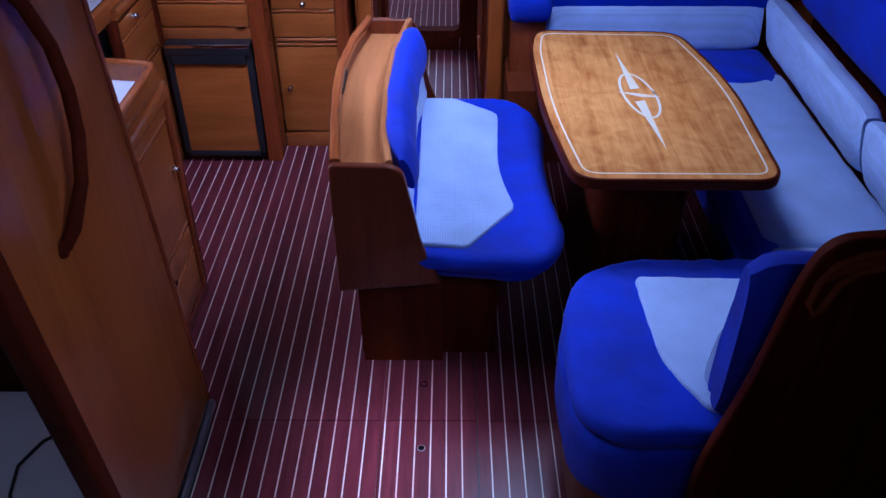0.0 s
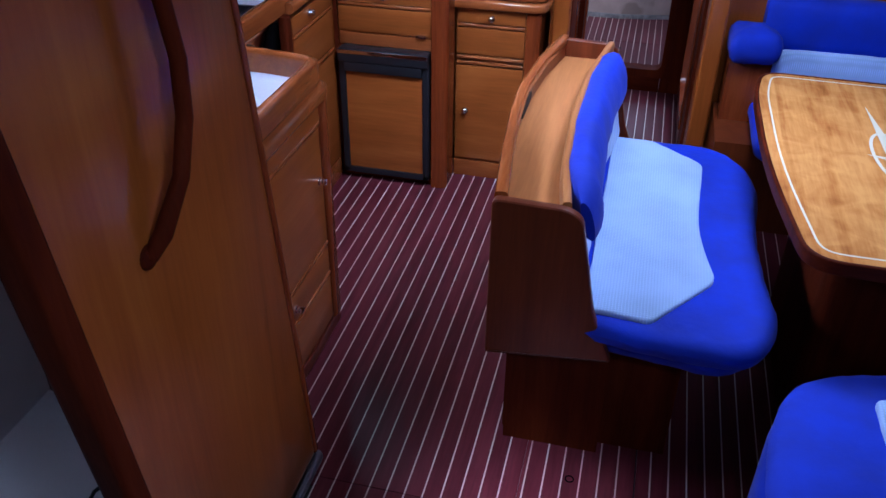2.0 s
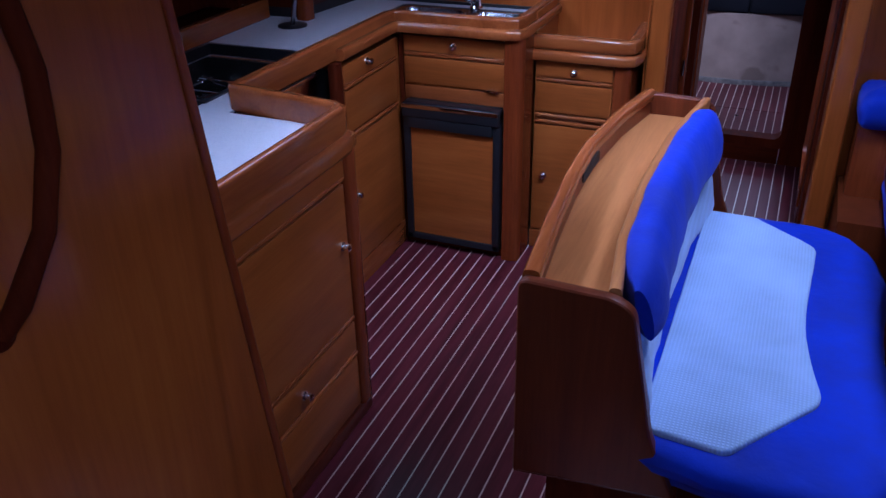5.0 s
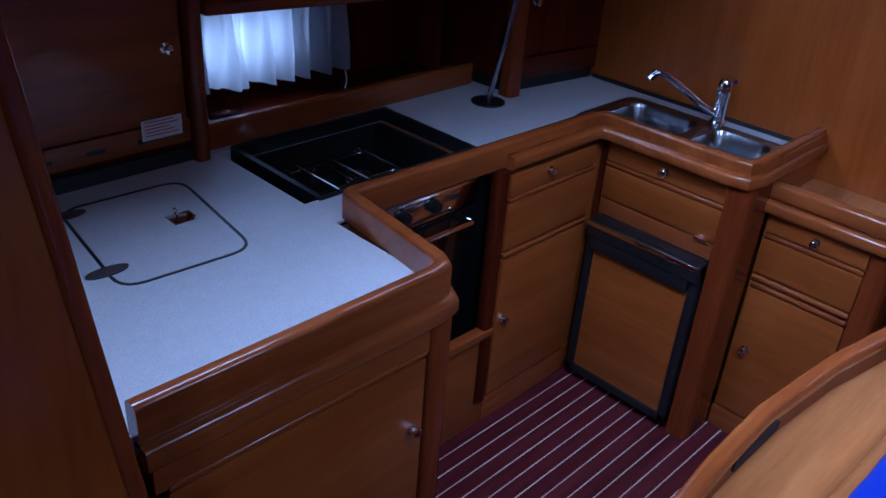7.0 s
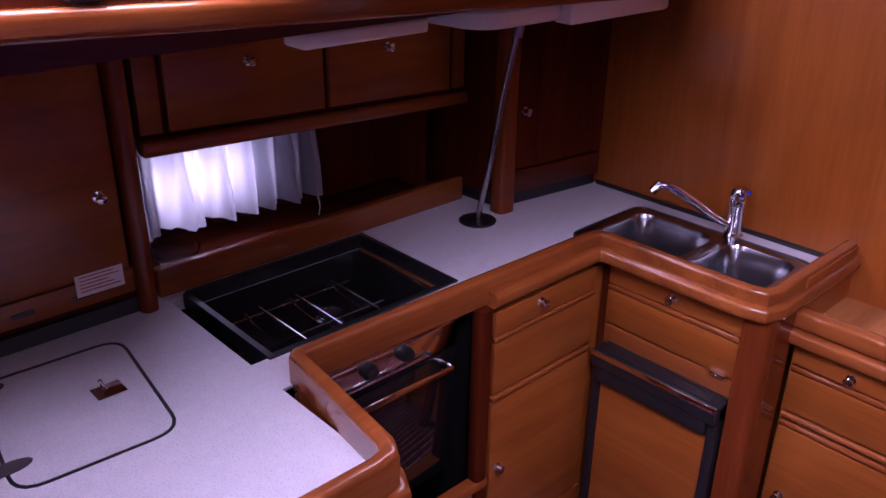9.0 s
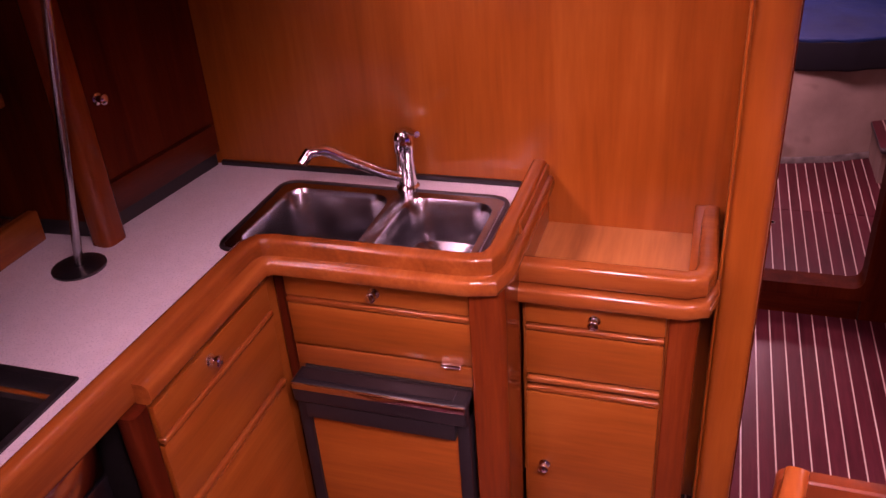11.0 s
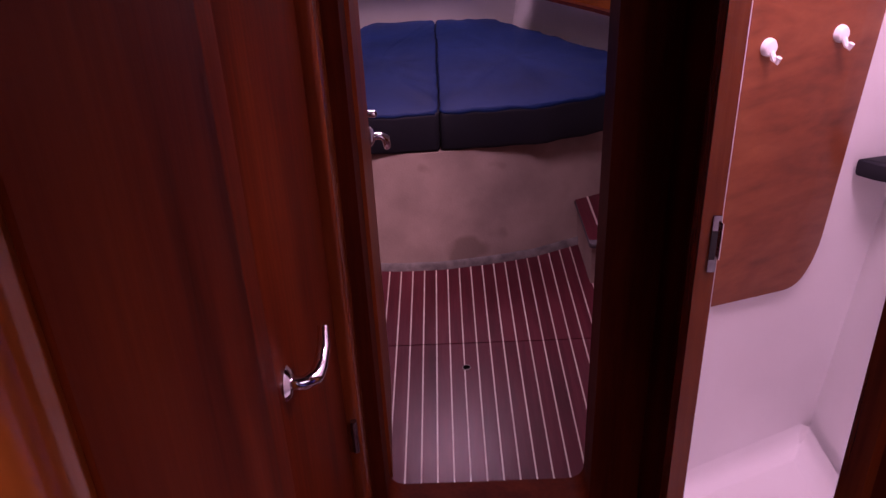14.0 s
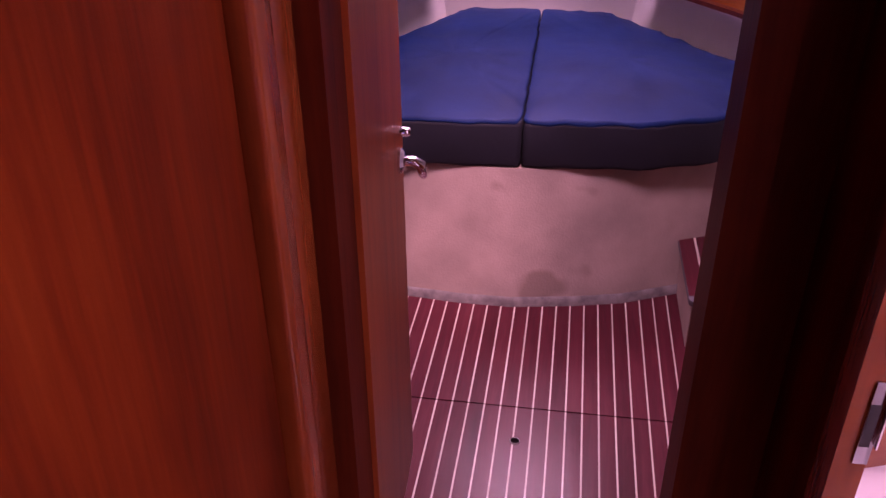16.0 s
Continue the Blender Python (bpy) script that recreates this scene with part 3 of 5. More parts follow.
def skin(line, out, z0, z1, flare, rows=6):
    """A hull side above a line in the plan, leaning out as it rises."""
    bm, rings = bmesh.new(), []
    for k in range(rows + 1):
        f = k / rows
        rings.append([bm.verts.new((x + out * flare * f ** 0.8, y, z0 + (z1 - z0) * f)) for x, y in line])
    back = [[bm.verts.new((v.co.x + out * 0.04, v.co.y, v.co.z)) for v in r] for r in rings]
    for R in (rings, back):
        for a, b in zip(R, R[1:]):
            for i in range(len(line) - 1):
                bm.faces.new((a[i], a[i + 1], b[i + 1], b[i]))
    bmesh.ops.recalc_face_normals(bm, faces=bm.faces)
    return bm


setting("hull_fore_port", skin(hullp, -1, 0.0, 1.7, 0.22), VINYL, "off-white lined hull side")
setting("hull_fore_starboard", skin(hulls, 1, 0.0, 1.7, 0.22), VINYL, "off-white lined hull side")
setting("hull_bow", box(-0.85, 0.4, YF - 0.01, YF + 0.04, 0.3, 1.7), VINYL, "off-white lined bow bulkhead")
ceil = bmesh.new()
for x0, x1, y0, y1 in ((-1.35, -0.40, 5.09, 7.6), (0.08, 1.25, 5.09, 7.6), (-0.40, 0.08, 5.09, 5.48), (-0.40, 0.08, 5.96, 6.86), (-0.40, 0.08, 7.34, 7.6)):
    add_box(ceil, x0, x1, y0, y1, 1.68, 1.72)
setting("fore_ceiling", ceil, VINYL, "off-white vinyl headlining with hatch opening", 0)
setting("wall_fore_aft_port", box(-1.3, -0.41, 5.05, 5.09, 0, 1.72), VZ)
setting("wall_fore_aft_starboard", box(0.235, 1.25, 5.302, 5.33, 0, 1.72), VZ)
setting("wall_fore_side", box(0.235, 0.2505, 5.09, 5.302, 0, 1.72), VZ)
# ---------------- galley ----------------
def fascia(parent, name, axis, face, a0, a1, z0, z1, grain, proud=0.012, label=""):
    """A drawer or door front standing proud of a face; axis is the face's normal, face its place."""
    if axis == "x":
        bm = box(face, face + proud, a0, a1, z0, z1, 0.004)
    else:
        bm = box(a0, a1, face - proud, face, z0, z1, 0.004)
    return part(name, bm, grain, parent, label)


def lip(parent, axis, face, a0, a1, z, grain, w=0.016, h=0.013):
    """A rounded finger moulding across a front."""
    if axis == "x":
        bm = box(face, face + w, a0, a1, z - h / 2, z + h / 2, 0.005, 3)
    else:
        bm = box(a0, a1, face - w, face, z - h / 2, z + h / 2, 0.005, 3)
    return part("moulding", bm, grain, parent)


ZC, ZF = 0.835, 0.90
# cold box cabinet, standing out into the cabin
cab = thing("cold_box_cabinet", "varnished cherry galley cabinet with drawer front and chrome knobs", "cabinet")
part("carcass", box(-1.60, -0.875, 2.21, 2.775, 0.045, 0.80), VY, cab)
part("plinth", box(-1.60, -0.86, 2.18, 2.79, 0.0, 0.045, 0.006), DY, cab)
part("corner_post", prism(rounded(rect(-0.89, -0.855, 2.735, 2.79), 0.014, 4), 0.045, 0.80, "z"), RZ, cab)
part("top_rail", box(-0.875, -0.862, 2.18, 2.735, 0.735, 0.80, 0.003), VY, cab)
door = fascia(cab, "door", "x", -0.875, 2.20, 2.73, 0.345, 0.722, VY)
knob(door, -0.863, 2.70, 0.565, (1, 0, 0))
lip(cab, "x", -0.875, 2.20, 2.73, 0.735, RY)
lip(cab, "x", -0.875, 2.20, 2.73, 0.340, RY)
drawer = fascia(cab, "drawer", "x", -0.875, 2.20, 2.73, 0.235, 0.325, VY)
knob(drawer, -0.863, 2.465, 0.275, (1, 0, 0))
lip(cab, "x", -0.875, 2.20, 2.73, 0.228, RY)
fascia(cab, "lower_panel", "x", -0.875, 2.20, 2.73, 0.055, 0.215, VY)

# cooker housing and drawer unit on the long side
unit = thing("galley_drawer_unit", "varnished cherry drawer unit with chrome knobs", "cabinet")
part("carcass", box(-1.70, -1.205, 3.335, 3.76, 0.0, 0.799), VY, unit)
dr = fascia(unit, "drawer", "x", -1.205, 3.345, 3.715, 0.745, 0.808, VY)
knob(dr, -1.193, 3.50, 0.785, (1, 0, 0))
lip(unit, "x", -1.205, 3.345, 3.715, 0.738, RY)
fascia(unit, "drawer_panel", "x", -1.205, 3.345, 3.715, 0.585, 0.728, VY)
lip(unit, "x", -1.205, 3.345, 3.715, 0.572, RY)
dd = fascia(unit, "door", "x", -1.205, 3.345, 3.715, 0.10, 0.558, VY)
knob(dd, -1.193, 3.37, 0.362, (1, 0, 0))
part("plinth", box(-1.70, -1.198, 3.335, 3.74, 0.0, 0.09, 0.003), RY, unit)

house = thing("cooker_housing", "varnished cherry housing round the swinging cooker", "cabinet")
part("side_post", prism(rounded(rect(-1.225, -1.188, 3.295, 3.335), 0.012, 4), 0.09, 0.826, "z"), DZ, house)
part("lower_panel", box(-1.22, -1.20, 2.80, 3.335, 0.0, 0.325, 0.003), VY, house)
part("lower_rail", box(-1.22, -1.185, 2.79, 3.335, 0.325, 0.35, 0.006), RY, house)
part("fore_side_panel", box(-1.70, -1.226, 3.322, 3.333, 0.0, 0.799), ENAMEL, house)
part("back_panel", box(-1.72, -1.70, 2.80, 3.335, 0.0, 0.80), ENAMEL, house)
part("side_panel", box(-1.70, -1.22, 2.778, 2.80, 0.0, 0.799), ENAMEL, house)

cook = thing("gas_cooker", "dark steel two-burner gas cooker with glass oven door", "cooker")
part("oven_body", box(-1.66, -1.27, 2.83, 3.285, 0.37, 0.70, 0.006), ENAMEL, cook)
part("hob_tray", box(-1.68, -1.28, 2.83, 3.285, 0.70, 0.715, 0.004), ENAMEL, cook)
part("control_panel", box(-1.275, -1.25, 2.84, 3.275, 0.728, 0.79, 0.006), CHROME, cook, "steel control strip")
part("top_trim", tube([(-1.255, 2.84, 0.795), (-1.255, 3.275, 0.795)], 0.009, 10), CHROME, cook, "bright steel front rail")
part("top_front", box(-1.28, -1.262, 2.84, 3.275, 0.78, 0.815, 0.004), ENAMEL, cook)
od = part("oven_door", box(-1.268, -1.25, 2.84, 3.275, 0.385, 0.725, 0.006), OVENGLASS, cook, "black glass oven door")
part("door_handle", tube([(-1.25, 2.89, 0.70), (-1.215, 2.89, 0.703), (-1.215, 3.23, 0.703), (-1.25, 3.23, 0.70)], 0.008), CHROME, od)
for y in (2.92, 3.02, 3.12):
    part("control_knob", lathe([(0.018, 0), (0.018, 0.012), (0.014, 0.02)], (-1.25, y, 0.77), (1, 0, 0), 16), BLACK, cook)
for x, y in ((-1.40, 2.97), (-1.55, 3.14)):
    part("burner", lathe([(0.045, 0), (0.045, 0.012), (0.03, 0.02), (0.03, 0.026), (0.004, 0.03)], (x, y, 0.715), n=20), STEEL, cook, "steel gas burner")
rods = [[(-1.64, y, 0.765), (-1.31, y, 0.765)] for y in (2.90, 3.00, 3.10, 3.21)] + [[(x, 2.87, 0.76), (x, 3.25, 0.76)] for x in (-1.33, -1.48, -1.62)]
for r in rods:
    part("pan_rod", tube(r, 0.0032, 8), CHROME, cook, "bright steel pan support rod")
for y in (2.93, 3.05, 3.17):
    part("wire_arch", tube([(-1.64, y, 0.715), (-1.63, y + 0.004, 0.765), (-1.60, y + 0.01, 0.785), (-1.565, y + 0.016, 0.765), (-1.50, y + 0.03, 0.745)], 0.003, 8), CHROME, cook, "bright steel wire arch")
part("fiddle_bar", tube([(-1.30, 2.85, 0.72), (-1.30, 2.85, 0.80), (-1.30, 3.27, 0.80), (-1.30, 3.27, 0.72)], 0.006, 8), CHROME, cook, "bright steel guard bar")

# worktop with openings for cooker and sinks
top = thing("worktop", "pale grey speckled laminate galley worktop", "worktop")
for x0, x1, y0, y1 in ((-1.74, -0.89, 2.107, 2.80), (-1.74, -1.69, 2.80, 3.345), (-1.335, -1.225, 2.80, 2.845), (-1.335, -1.232, 2.845, 3.345), (-1.74, -1.32, 3.345, 4.15), (-1.32, -0.775, 3.74, 3.775), (-1.32, -0.775, 4.075, 4.15), (-0.815, -0.775, 3.775, 4.075), (-1.32, -1.225, 3.345, 3.74)):
    slim = y1 - y0 < 0.04 and x1 - x0 > 0.3 or -1.336 < x0 and x1 < -1.22
    part("laminate_slab", box(x0, x1, y0, y1, ZC - (0.006 if slim else 0.035), ZC), COUNTER, top, smooth=0)
rim = [(-1.69, 2.845), (-1.335, 2.845), (-1.335, 3.345), (-1.69, 3.345), (-1.69, 2.845)]
part("cooker_rim", sweep([(x, y, ZC) for x, y in rim], [(-0.006, -0.03), (0.008, -0.03), (0.008, 0.005), (-0.006, 0.005)]), BLACK, top, "black edge trim")

lid = thing("cold_box", "top-opening cold box with dark joint, hinges and latch", "cold box")
out = rounded([(-1.61, 2.375), (-1.255, 2.335), (-1.24, 2.605), (-1.60, 2.65)], 0.05)
part("joint", sweep([(x, y, ZC) for x, y in out + out[:2]], [(-0.0032, 0.0), (0.0032, 0.0), (0.0032, 0.0016), (-0.0032, 0.0016)]), BLACK, lid, "dark rubber joint")
for cx, cy in ((-1.58, 2.378), (-1.325, 2.343)):
    hp = [(cx + 0.016 * math.cos(a), cy + 0.042 * math.sin(a)) for a in [2 * math.pi * k / 16 for k in range(16)]]
    part("hinge", prism(hp, ZC, ZC + 0.004, "z", 0.001), GREYTRIM, lid, "grey oval hinge")
part("latch_plate", box(-1.455, -1.41, 2.53, 2.585, ZC, ZC + 0.003, 0.001), CHROME, lid, "chrome flush latch")
part("latch_pin", tube([(-1.44, 2.555, ZC), (-1.445, 2.548, ZC + 0.022)], 0.004), CHROME, lid)

# raised fiddle rail round the worktop
rail = thing("fiddle_rail", "rounded varnished cherry fiddle rail along the worktop", "rail")


def rail_profile(w, z0, z1, r=0.012):
    return rounded([(-w / 2, z0), (w / 2, z0), (w / 2, z1), (-w / 2, z1)], r, 4)


line = [(-0.885, 2.17), (-0.885, 2.755), (-0.892, 2.785), (-0.918, 2.80), (-1.225, 2.838), (-1.232, 2.845), (-1.215, 3.70), (-1.20, 3.728), (-1.17, 3.735), (-0.80, 3.735), (-0.765, 3.745), (-0.755, 3.775), (-0.755, 4.15)]
part("upper_rail", sweep([(x, y, 0) for x, y in line], rail_profile(0.032, ZC - 0.01, ZF)), RY, rail)
low = [(-0.872, 2.17), (-0.872, 2.755), (-0.88, 2.792), (-0.915, 2.812), (-1.215, 2.848)]
part("lower_rail", sweep([(x, y, 0) for x, y in low], rail_profile(0.042, 0.785, 0.832, 0.016)), RY, rail)
low = [(-1.198, 3.33), (-1.195, 3.70), (-1.185, 3.715), (-1.17, 3.722), (-0.80, 3.722), (-0.757, 3.733), (-0.743, 3.775), (-0.743, 4.15)]
part("lower_rail", sweep([(x, y, 0) for x, y in low], rail_profile(0.042, 0.828, 0.866, 0.016)), RY, rail)

# sink cabinet with refrigerator
sc = thing("sink_cabinet", "varnished cherry sink cabinet with drawer front", "cabinet")
part("carcass", box(-1.20, -0.80, 3.765, 4.15, 0.0, 0.66), VX, sc)
part("front_board", box(-1.20, -0.80, 3.765, 3.772, 0.66, 0.80), VX, sc)
part("corner_post", prism(rounded([(-0.80, 3.73), (-0.735, 3.73, 0.03), (-0.735, 3.86), (-0.80, 3.86)], 0.006, 5), 0.0, 0.83, "z"), RZ, sc)
part("left_stile", box(-1.20, -1.185, 3.755, 3.765, 0.0, 0.81), DZ, sc)
d1 = fascia(sc, "drawer", "y", 3.765, -1.18, -0.805, 0.757, 0.812, VX)
knob(d1, -0.99, 3.753, 0.785, (0, -1, 0))
lip(sc, "y", 3.765, -1.18, -0.805, 0.748, RX)
fascia(sc, "drawer_panel", "y", 3.765, -1.18, -0.805, 0.642, 0.738, VX)
fascia(sc, "rail_panel", "y", 3.765, -1.18, -0.805, 0.585, 0.634, RX, 0.008)
part("tab", box(-0.865, -0.825, 3.742, 3.757, 0.638, 0.646, 0.002), CHROME, sc, "bright metal tab")

fr = thing("refrigerator", "built-in refrigerator with wood door in dark metal frame", "refrigerator")
part("body", box(-1.165, -0.812, 3.755, 3.79, 0.035, 0.585), DARK, fr)
part("frame_left", box(-1.175, -1.15, 3.715, 3.755, 0.035, 0.58, 0.004), BLACK, fr)
part("frame_right", box(-0.832, -0.806, 3.715, 3.755, 0.035, 0.58, 0.004), BLACK, fr, "worn black metal frame edge")
part("frame_top", box(-1.175, -0.806, 3.70, 3.755, 0.53, 0.583, 0.008, 3), BLACK, fr, "black top handle bar")
part("chrome_strip", box(-1.172, -0.809, 3.697, 3.71, 0.566, 0.5805, 0.003), CHROME, fr, "bright chrome strip along the handle bar")
part("handle_slot", box(-1.15, -0.832, 3.703, 3.72, 0.492, 0.53, 0.002), BLACK, fr)
part("handle_groove", box(-1.16, -0.835, 3.712, 3.742, 0.5835, 0.586), BLACK, fr)
part("frame_bottom", box(-1.175, -0.806, 3.715, 3.755, 0.035, 0.06, 0.004), BLACK, fr)
part("door_panel", box(-1.15, -0.832, 3.722, 3.75, 0.06, 0.495, 0.003), VX, fr)
part("kick_board", box(-1.19, -0.80, 3.755, 3.763, 0.0, 0.035), DX, fr)


def basin(parent, x0, x1, y0, y1, depth):
    bm, rings = bmesh.new(), []
    for inset, dz, r in ((-0.012, 0.003, 0.05), (0.0, 0.003, 0.05), (0.006, -0.01, 0.05), (0.018, -depth + 0.02, 0.05), (0.04, -depth, 0.05)):
        rings.append([bm.verts.new((x, y, ZC + dz)) for x, y in rounded(rect(x0 + inset, x1 - inset, y0 + inset, y1 - inset), r, 5)])
    k = len(rings[0])
    for a, b in zip(rings, rings[1:]):
        for i in range(k):
            bm.faces.new((a[i], a[(i + 1) % k], b[(i + 1) % k], b[i]))
    bm.faces.new(rings[-1])
    bmesh.ops.recalc_face_normals(bm, faces=bm.faces)
    b = part("basin", bm, STEEL, parent)
    part("drain", lathe([(0.032, 0), (0.032, 0.003), (0.02, 0.001), (0.003, 0.001)], ((x0 + x1) / 2, (y0 + y1) / 2, ZC - depth), n=18), CHROME, b)


snk = thing("double_sink", "brushed steel double sink set into the worktop", "sink")
basin(snk, -1.30, -1.055, 3.79, 4.05, 0.14)
basin(snk, -1.02, -0.825, 3.79, 4.05, 0.11)
for rr, zz in ((0.05, 0.018), (0.042, 0.006)):
    part("strainer_ring", tube([(-0.92 + rr * math.cos(a), 3.90 + rr * math.sin(a), ZC - 0.11 + zz) for a in [2 * math.pi * k / 28 for k in range(29)]], 0.0028, 8), CHROME, snk, "thin bright strainer ring")
bm = bmesh.new()
for x0, x1, y0, y1 in ((-1.32, -0.81, 3.775, 3.79), (-1.32, -0.81, 4.05, 4.075), (-1.32, -1.30, 3.79, 4.05), (-1.055, -1.02, 3.79, 4.05), (-0.825, -0.81, 3.79, 4.05)):
    add_box(bm, x0, x1, y0, y1, ZC - 0.03, ZC + 0.002)
part("sink_flange", bm, STEEL, snk, smooth=0)
seal = rounded(rect(-1.328, -0.803, 3.768, 4.083), 0.04)
part("seal", sweep([(x, y, ZC) for x, y in seal + seal[:2]], [(-0.006, 0), (0.006, 0), (0.004, 0.004), (-0.004, 0.004)]), BLACK, snk, "black rubber seal")
part("back_seal", box(-1.53, -0.775, 4.138, 4.15, ZC, ZC + 0.012, 0.003), BLACK, snk)

tap = thing("mixer_tap", "chrome single-lever mixer tap with long low spout", "tap")
part("tap_body", lathe([(0.026, 0), (0.026, 0.006), (0.021, 0.012), (0.021, 0.085), (0.0235, 0.09), (0.0235, 0.125), (0.018, 0.136), (0.004, 0.14)], (-1.035, 4.092, ZC + 0.002), n=20), CHROME, tap)
part("spout", tube([(-1.04, 4.085, ZC + 0.03), (-1.075, 4.05, ZC + 0.055), (-1.13, 3.985, ZC + 0.115), (-1.155, 3.95, ZC + 0.145), (-1.175, 3.925, ZC + 0.148), (-1.185, 3.91, ZC + 0.13)], 0.0115, 12), CHROME, tap)
part("lever", tube([(-1.035, 4.092, ZC + 0.13), (-1.02, 4.075, ZC + 0.145), (-0.985, 4.04, ZC + 0.152)], 0.0085, 10, [1, 0.9, 0.8]), CHROME, tap)

# low side cabinet next to the sink
lc = thing("side_cabinet", "low varnished cherry cabinet with tray top and drawer", "cabinet")
part("carcass", box(-0.735, -0.42, 3.885, 4.15, 0.0, 0.735), VX, lc)
part("corner_post", prism(rounded([(-0.455, 3.865), (-0.40, 3.865, 0.025), (-0.40, 4.15), (-0.455, 4.15)], 0.005, 5), 0.0, 0.745, "z"), RZ, lc)
d2 = fascia(lc, "drawer", "y", 3.885, -0.728, -0.46, 0.675, 0.728, VX)
knob(d2, -0.593, 3.873, 0.697, (0, -1, 0))
lip(lc, "y", 3.885, -0.728, -0.46, 0.665, RX)
fascia(lc, "drawer_panel", "y", 3.885, -0.728, -0.46, 0.548, 0.655, VX)
lip(lc, "y", 3.885, -0.728, -0.46, 0.535, RX)
lip(lc, "y", 3.885, -0.728, -0.46, 0.512, RX)
d3 = fascia(lc, "door", "y", 3.885, -0.728, -0.46, 0.085, 0.50, VX)
knob(d3, -0.69, 3.873, 0.305, (0, -1, 0))
part("plinth", box(-0.735, -0.41, 3.872, 3.888, 0.0, 0.072, 0.003), RX, lc)
part("tray_floor", box(-0.735, -0.42, 3.90, 4.15, 0.735, 0.752), TRAYWOOD, lc, "pale cherry tray floor")
part("front_rail", sweep([(-0.74, 3.872, 0), (-0.43, 3.872, 0), (-0.408, 3.882, 0), (-0.398, 3.91, 0), (-0.398, 4.15, 0)], rail_profile(0.036, 0.775, 0.822)), RX, lc)
part("lower_rail", sweep([(-0.735, 3.862, 0), (-0.43, 3.862, 0), (-0.402, 3.875, 0), (-0.39, 3.91, 0), (-0.39, 4.15, 0)], rail_profile(0.04, 0.735, 0.773, 0.015)), RX, lc)
part("side_cheek", prism(rounded([(3.90, 0.75), (4.15, 0.75), (4.15, 0.822), (3.90, 0.80)], 0.004), -0.43, -0.405, "x", 0.004), RY, lc)
part("inner_cheek", box(-0.748, -0.735, 3.885, 4.15, 0.73, 0.89), VY, lc)

# lockers against the hull
lk = thing("aft_wall_locker", "dark varnished wall locker with one chrome knob", "locker")
part("carcass", box(-1.94, -1.70, 2.17, 2.74, 0.87, 1.452), DZ, lk)
ld = part("door", box(-1.70, -1.685, 2.19, 2.725, 0.945, 1.41, 0.004), VY, lk)
knob(ld, -1.685, 2.685, 1.115, (1, 0, 0))
part("lower_rail", box(-1.70, -1.687, 2.18, 2.735, 0.885, 0.94, 0.003), VY, lk)
for y in (2.36, 2.48, 2.60):
    part("vent_slot", box(-1.6875, -1.6855, y, y + 0.045, 0.905, 0.915), BLACK, lk)
for y in (2.42, 2.58):
    part("vent_slot", box(-1.686, -1.684, y, y + 0.05, 1.375, 1.384), BLACK, lk)
part("post", prism(rounded(rect(-1.72, -1.66, 2.732, 2.772), 0.02, 4), ZC, 1.455, "z"), RZ, lk, "rounded cherry post")
part("base_strip", box(-1.94, -1.685, 2.17, 2.742, ZC, 0.87), BLACK, lk)
lab = thing("notice_label", "small white printed notice stuck on the locker door", "label")
LAB = -0.045
part("paper", box(-1.6848, -1.6838, 2.61, 2.71, 0.955 + LAB, 1.003 + LAB), PAPER, lab, smooth=0)
for k in range(5):
    part("print_line", box(-1.6837, -1.6834, 2.618, 2.702 - 0.012 * (k % 3), 0.964 + LAB + 0.008 * k, 0.9665 + LAB + 0.008 * k), REDINK, lab, smooth=0)

ul = thing("upper_lockers", "row of dark varnished upper lockers with chrome knobs", "locker")
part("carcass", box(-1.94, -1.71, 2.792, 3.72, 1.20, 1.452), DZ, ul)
for y0, y1, kn in ((2.795, 2.845, 0), (2.86, 3.255, 3.055), (3.27, 3.665, 3.45), (3.68, 3.72, 0)):
    p = part("door" if kn else "filler_panel", box(-1.71, -1.697, y0, y1, 1.212, 1.43, 0.003), VY, ul)
    if kn:
        knob(p, -1.697, kn, 1.345, (1, 0, 0))
part("lower_rail", box(-1.73, -1.685, 2.79, 3.73, 1.165, 1.202, 0.012, 3), RY, ul)

shear(ul, 0.045, 2.85)
rc = thing("window_recess", "varnished shelf recess in front of the hull window", "shelf")
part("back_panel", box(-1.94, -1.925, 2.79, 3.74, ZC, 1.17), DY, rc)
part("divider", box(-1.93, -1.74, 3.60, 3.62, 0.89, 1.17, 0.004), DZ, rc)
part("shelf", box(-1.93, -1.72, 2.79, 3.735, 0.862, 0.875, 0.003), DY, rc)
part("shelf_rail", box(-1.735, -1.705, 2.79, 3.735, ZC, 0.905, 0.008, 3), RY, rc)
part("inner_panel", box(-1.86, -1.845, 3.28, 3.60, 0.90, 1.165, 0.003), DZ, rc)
ash = thing("glass_dish", "clear glass dish standing on the recess shelf", "dish")
part("bowl", lathe([(0.03, 0), (0.045, 0.006), (0.055, 0.03), (0.05, 0.03), (0.04, 0.01), (0.003, 0.006)], (-1.79, 2.88, 0.8755), n=24), GLASS, ash)

cu = thing("curtain", "white pleated curtain lit by the hull window", "curtain")
bm, rows_ = bmesh.new(), []
NY, NZ = 90, 8
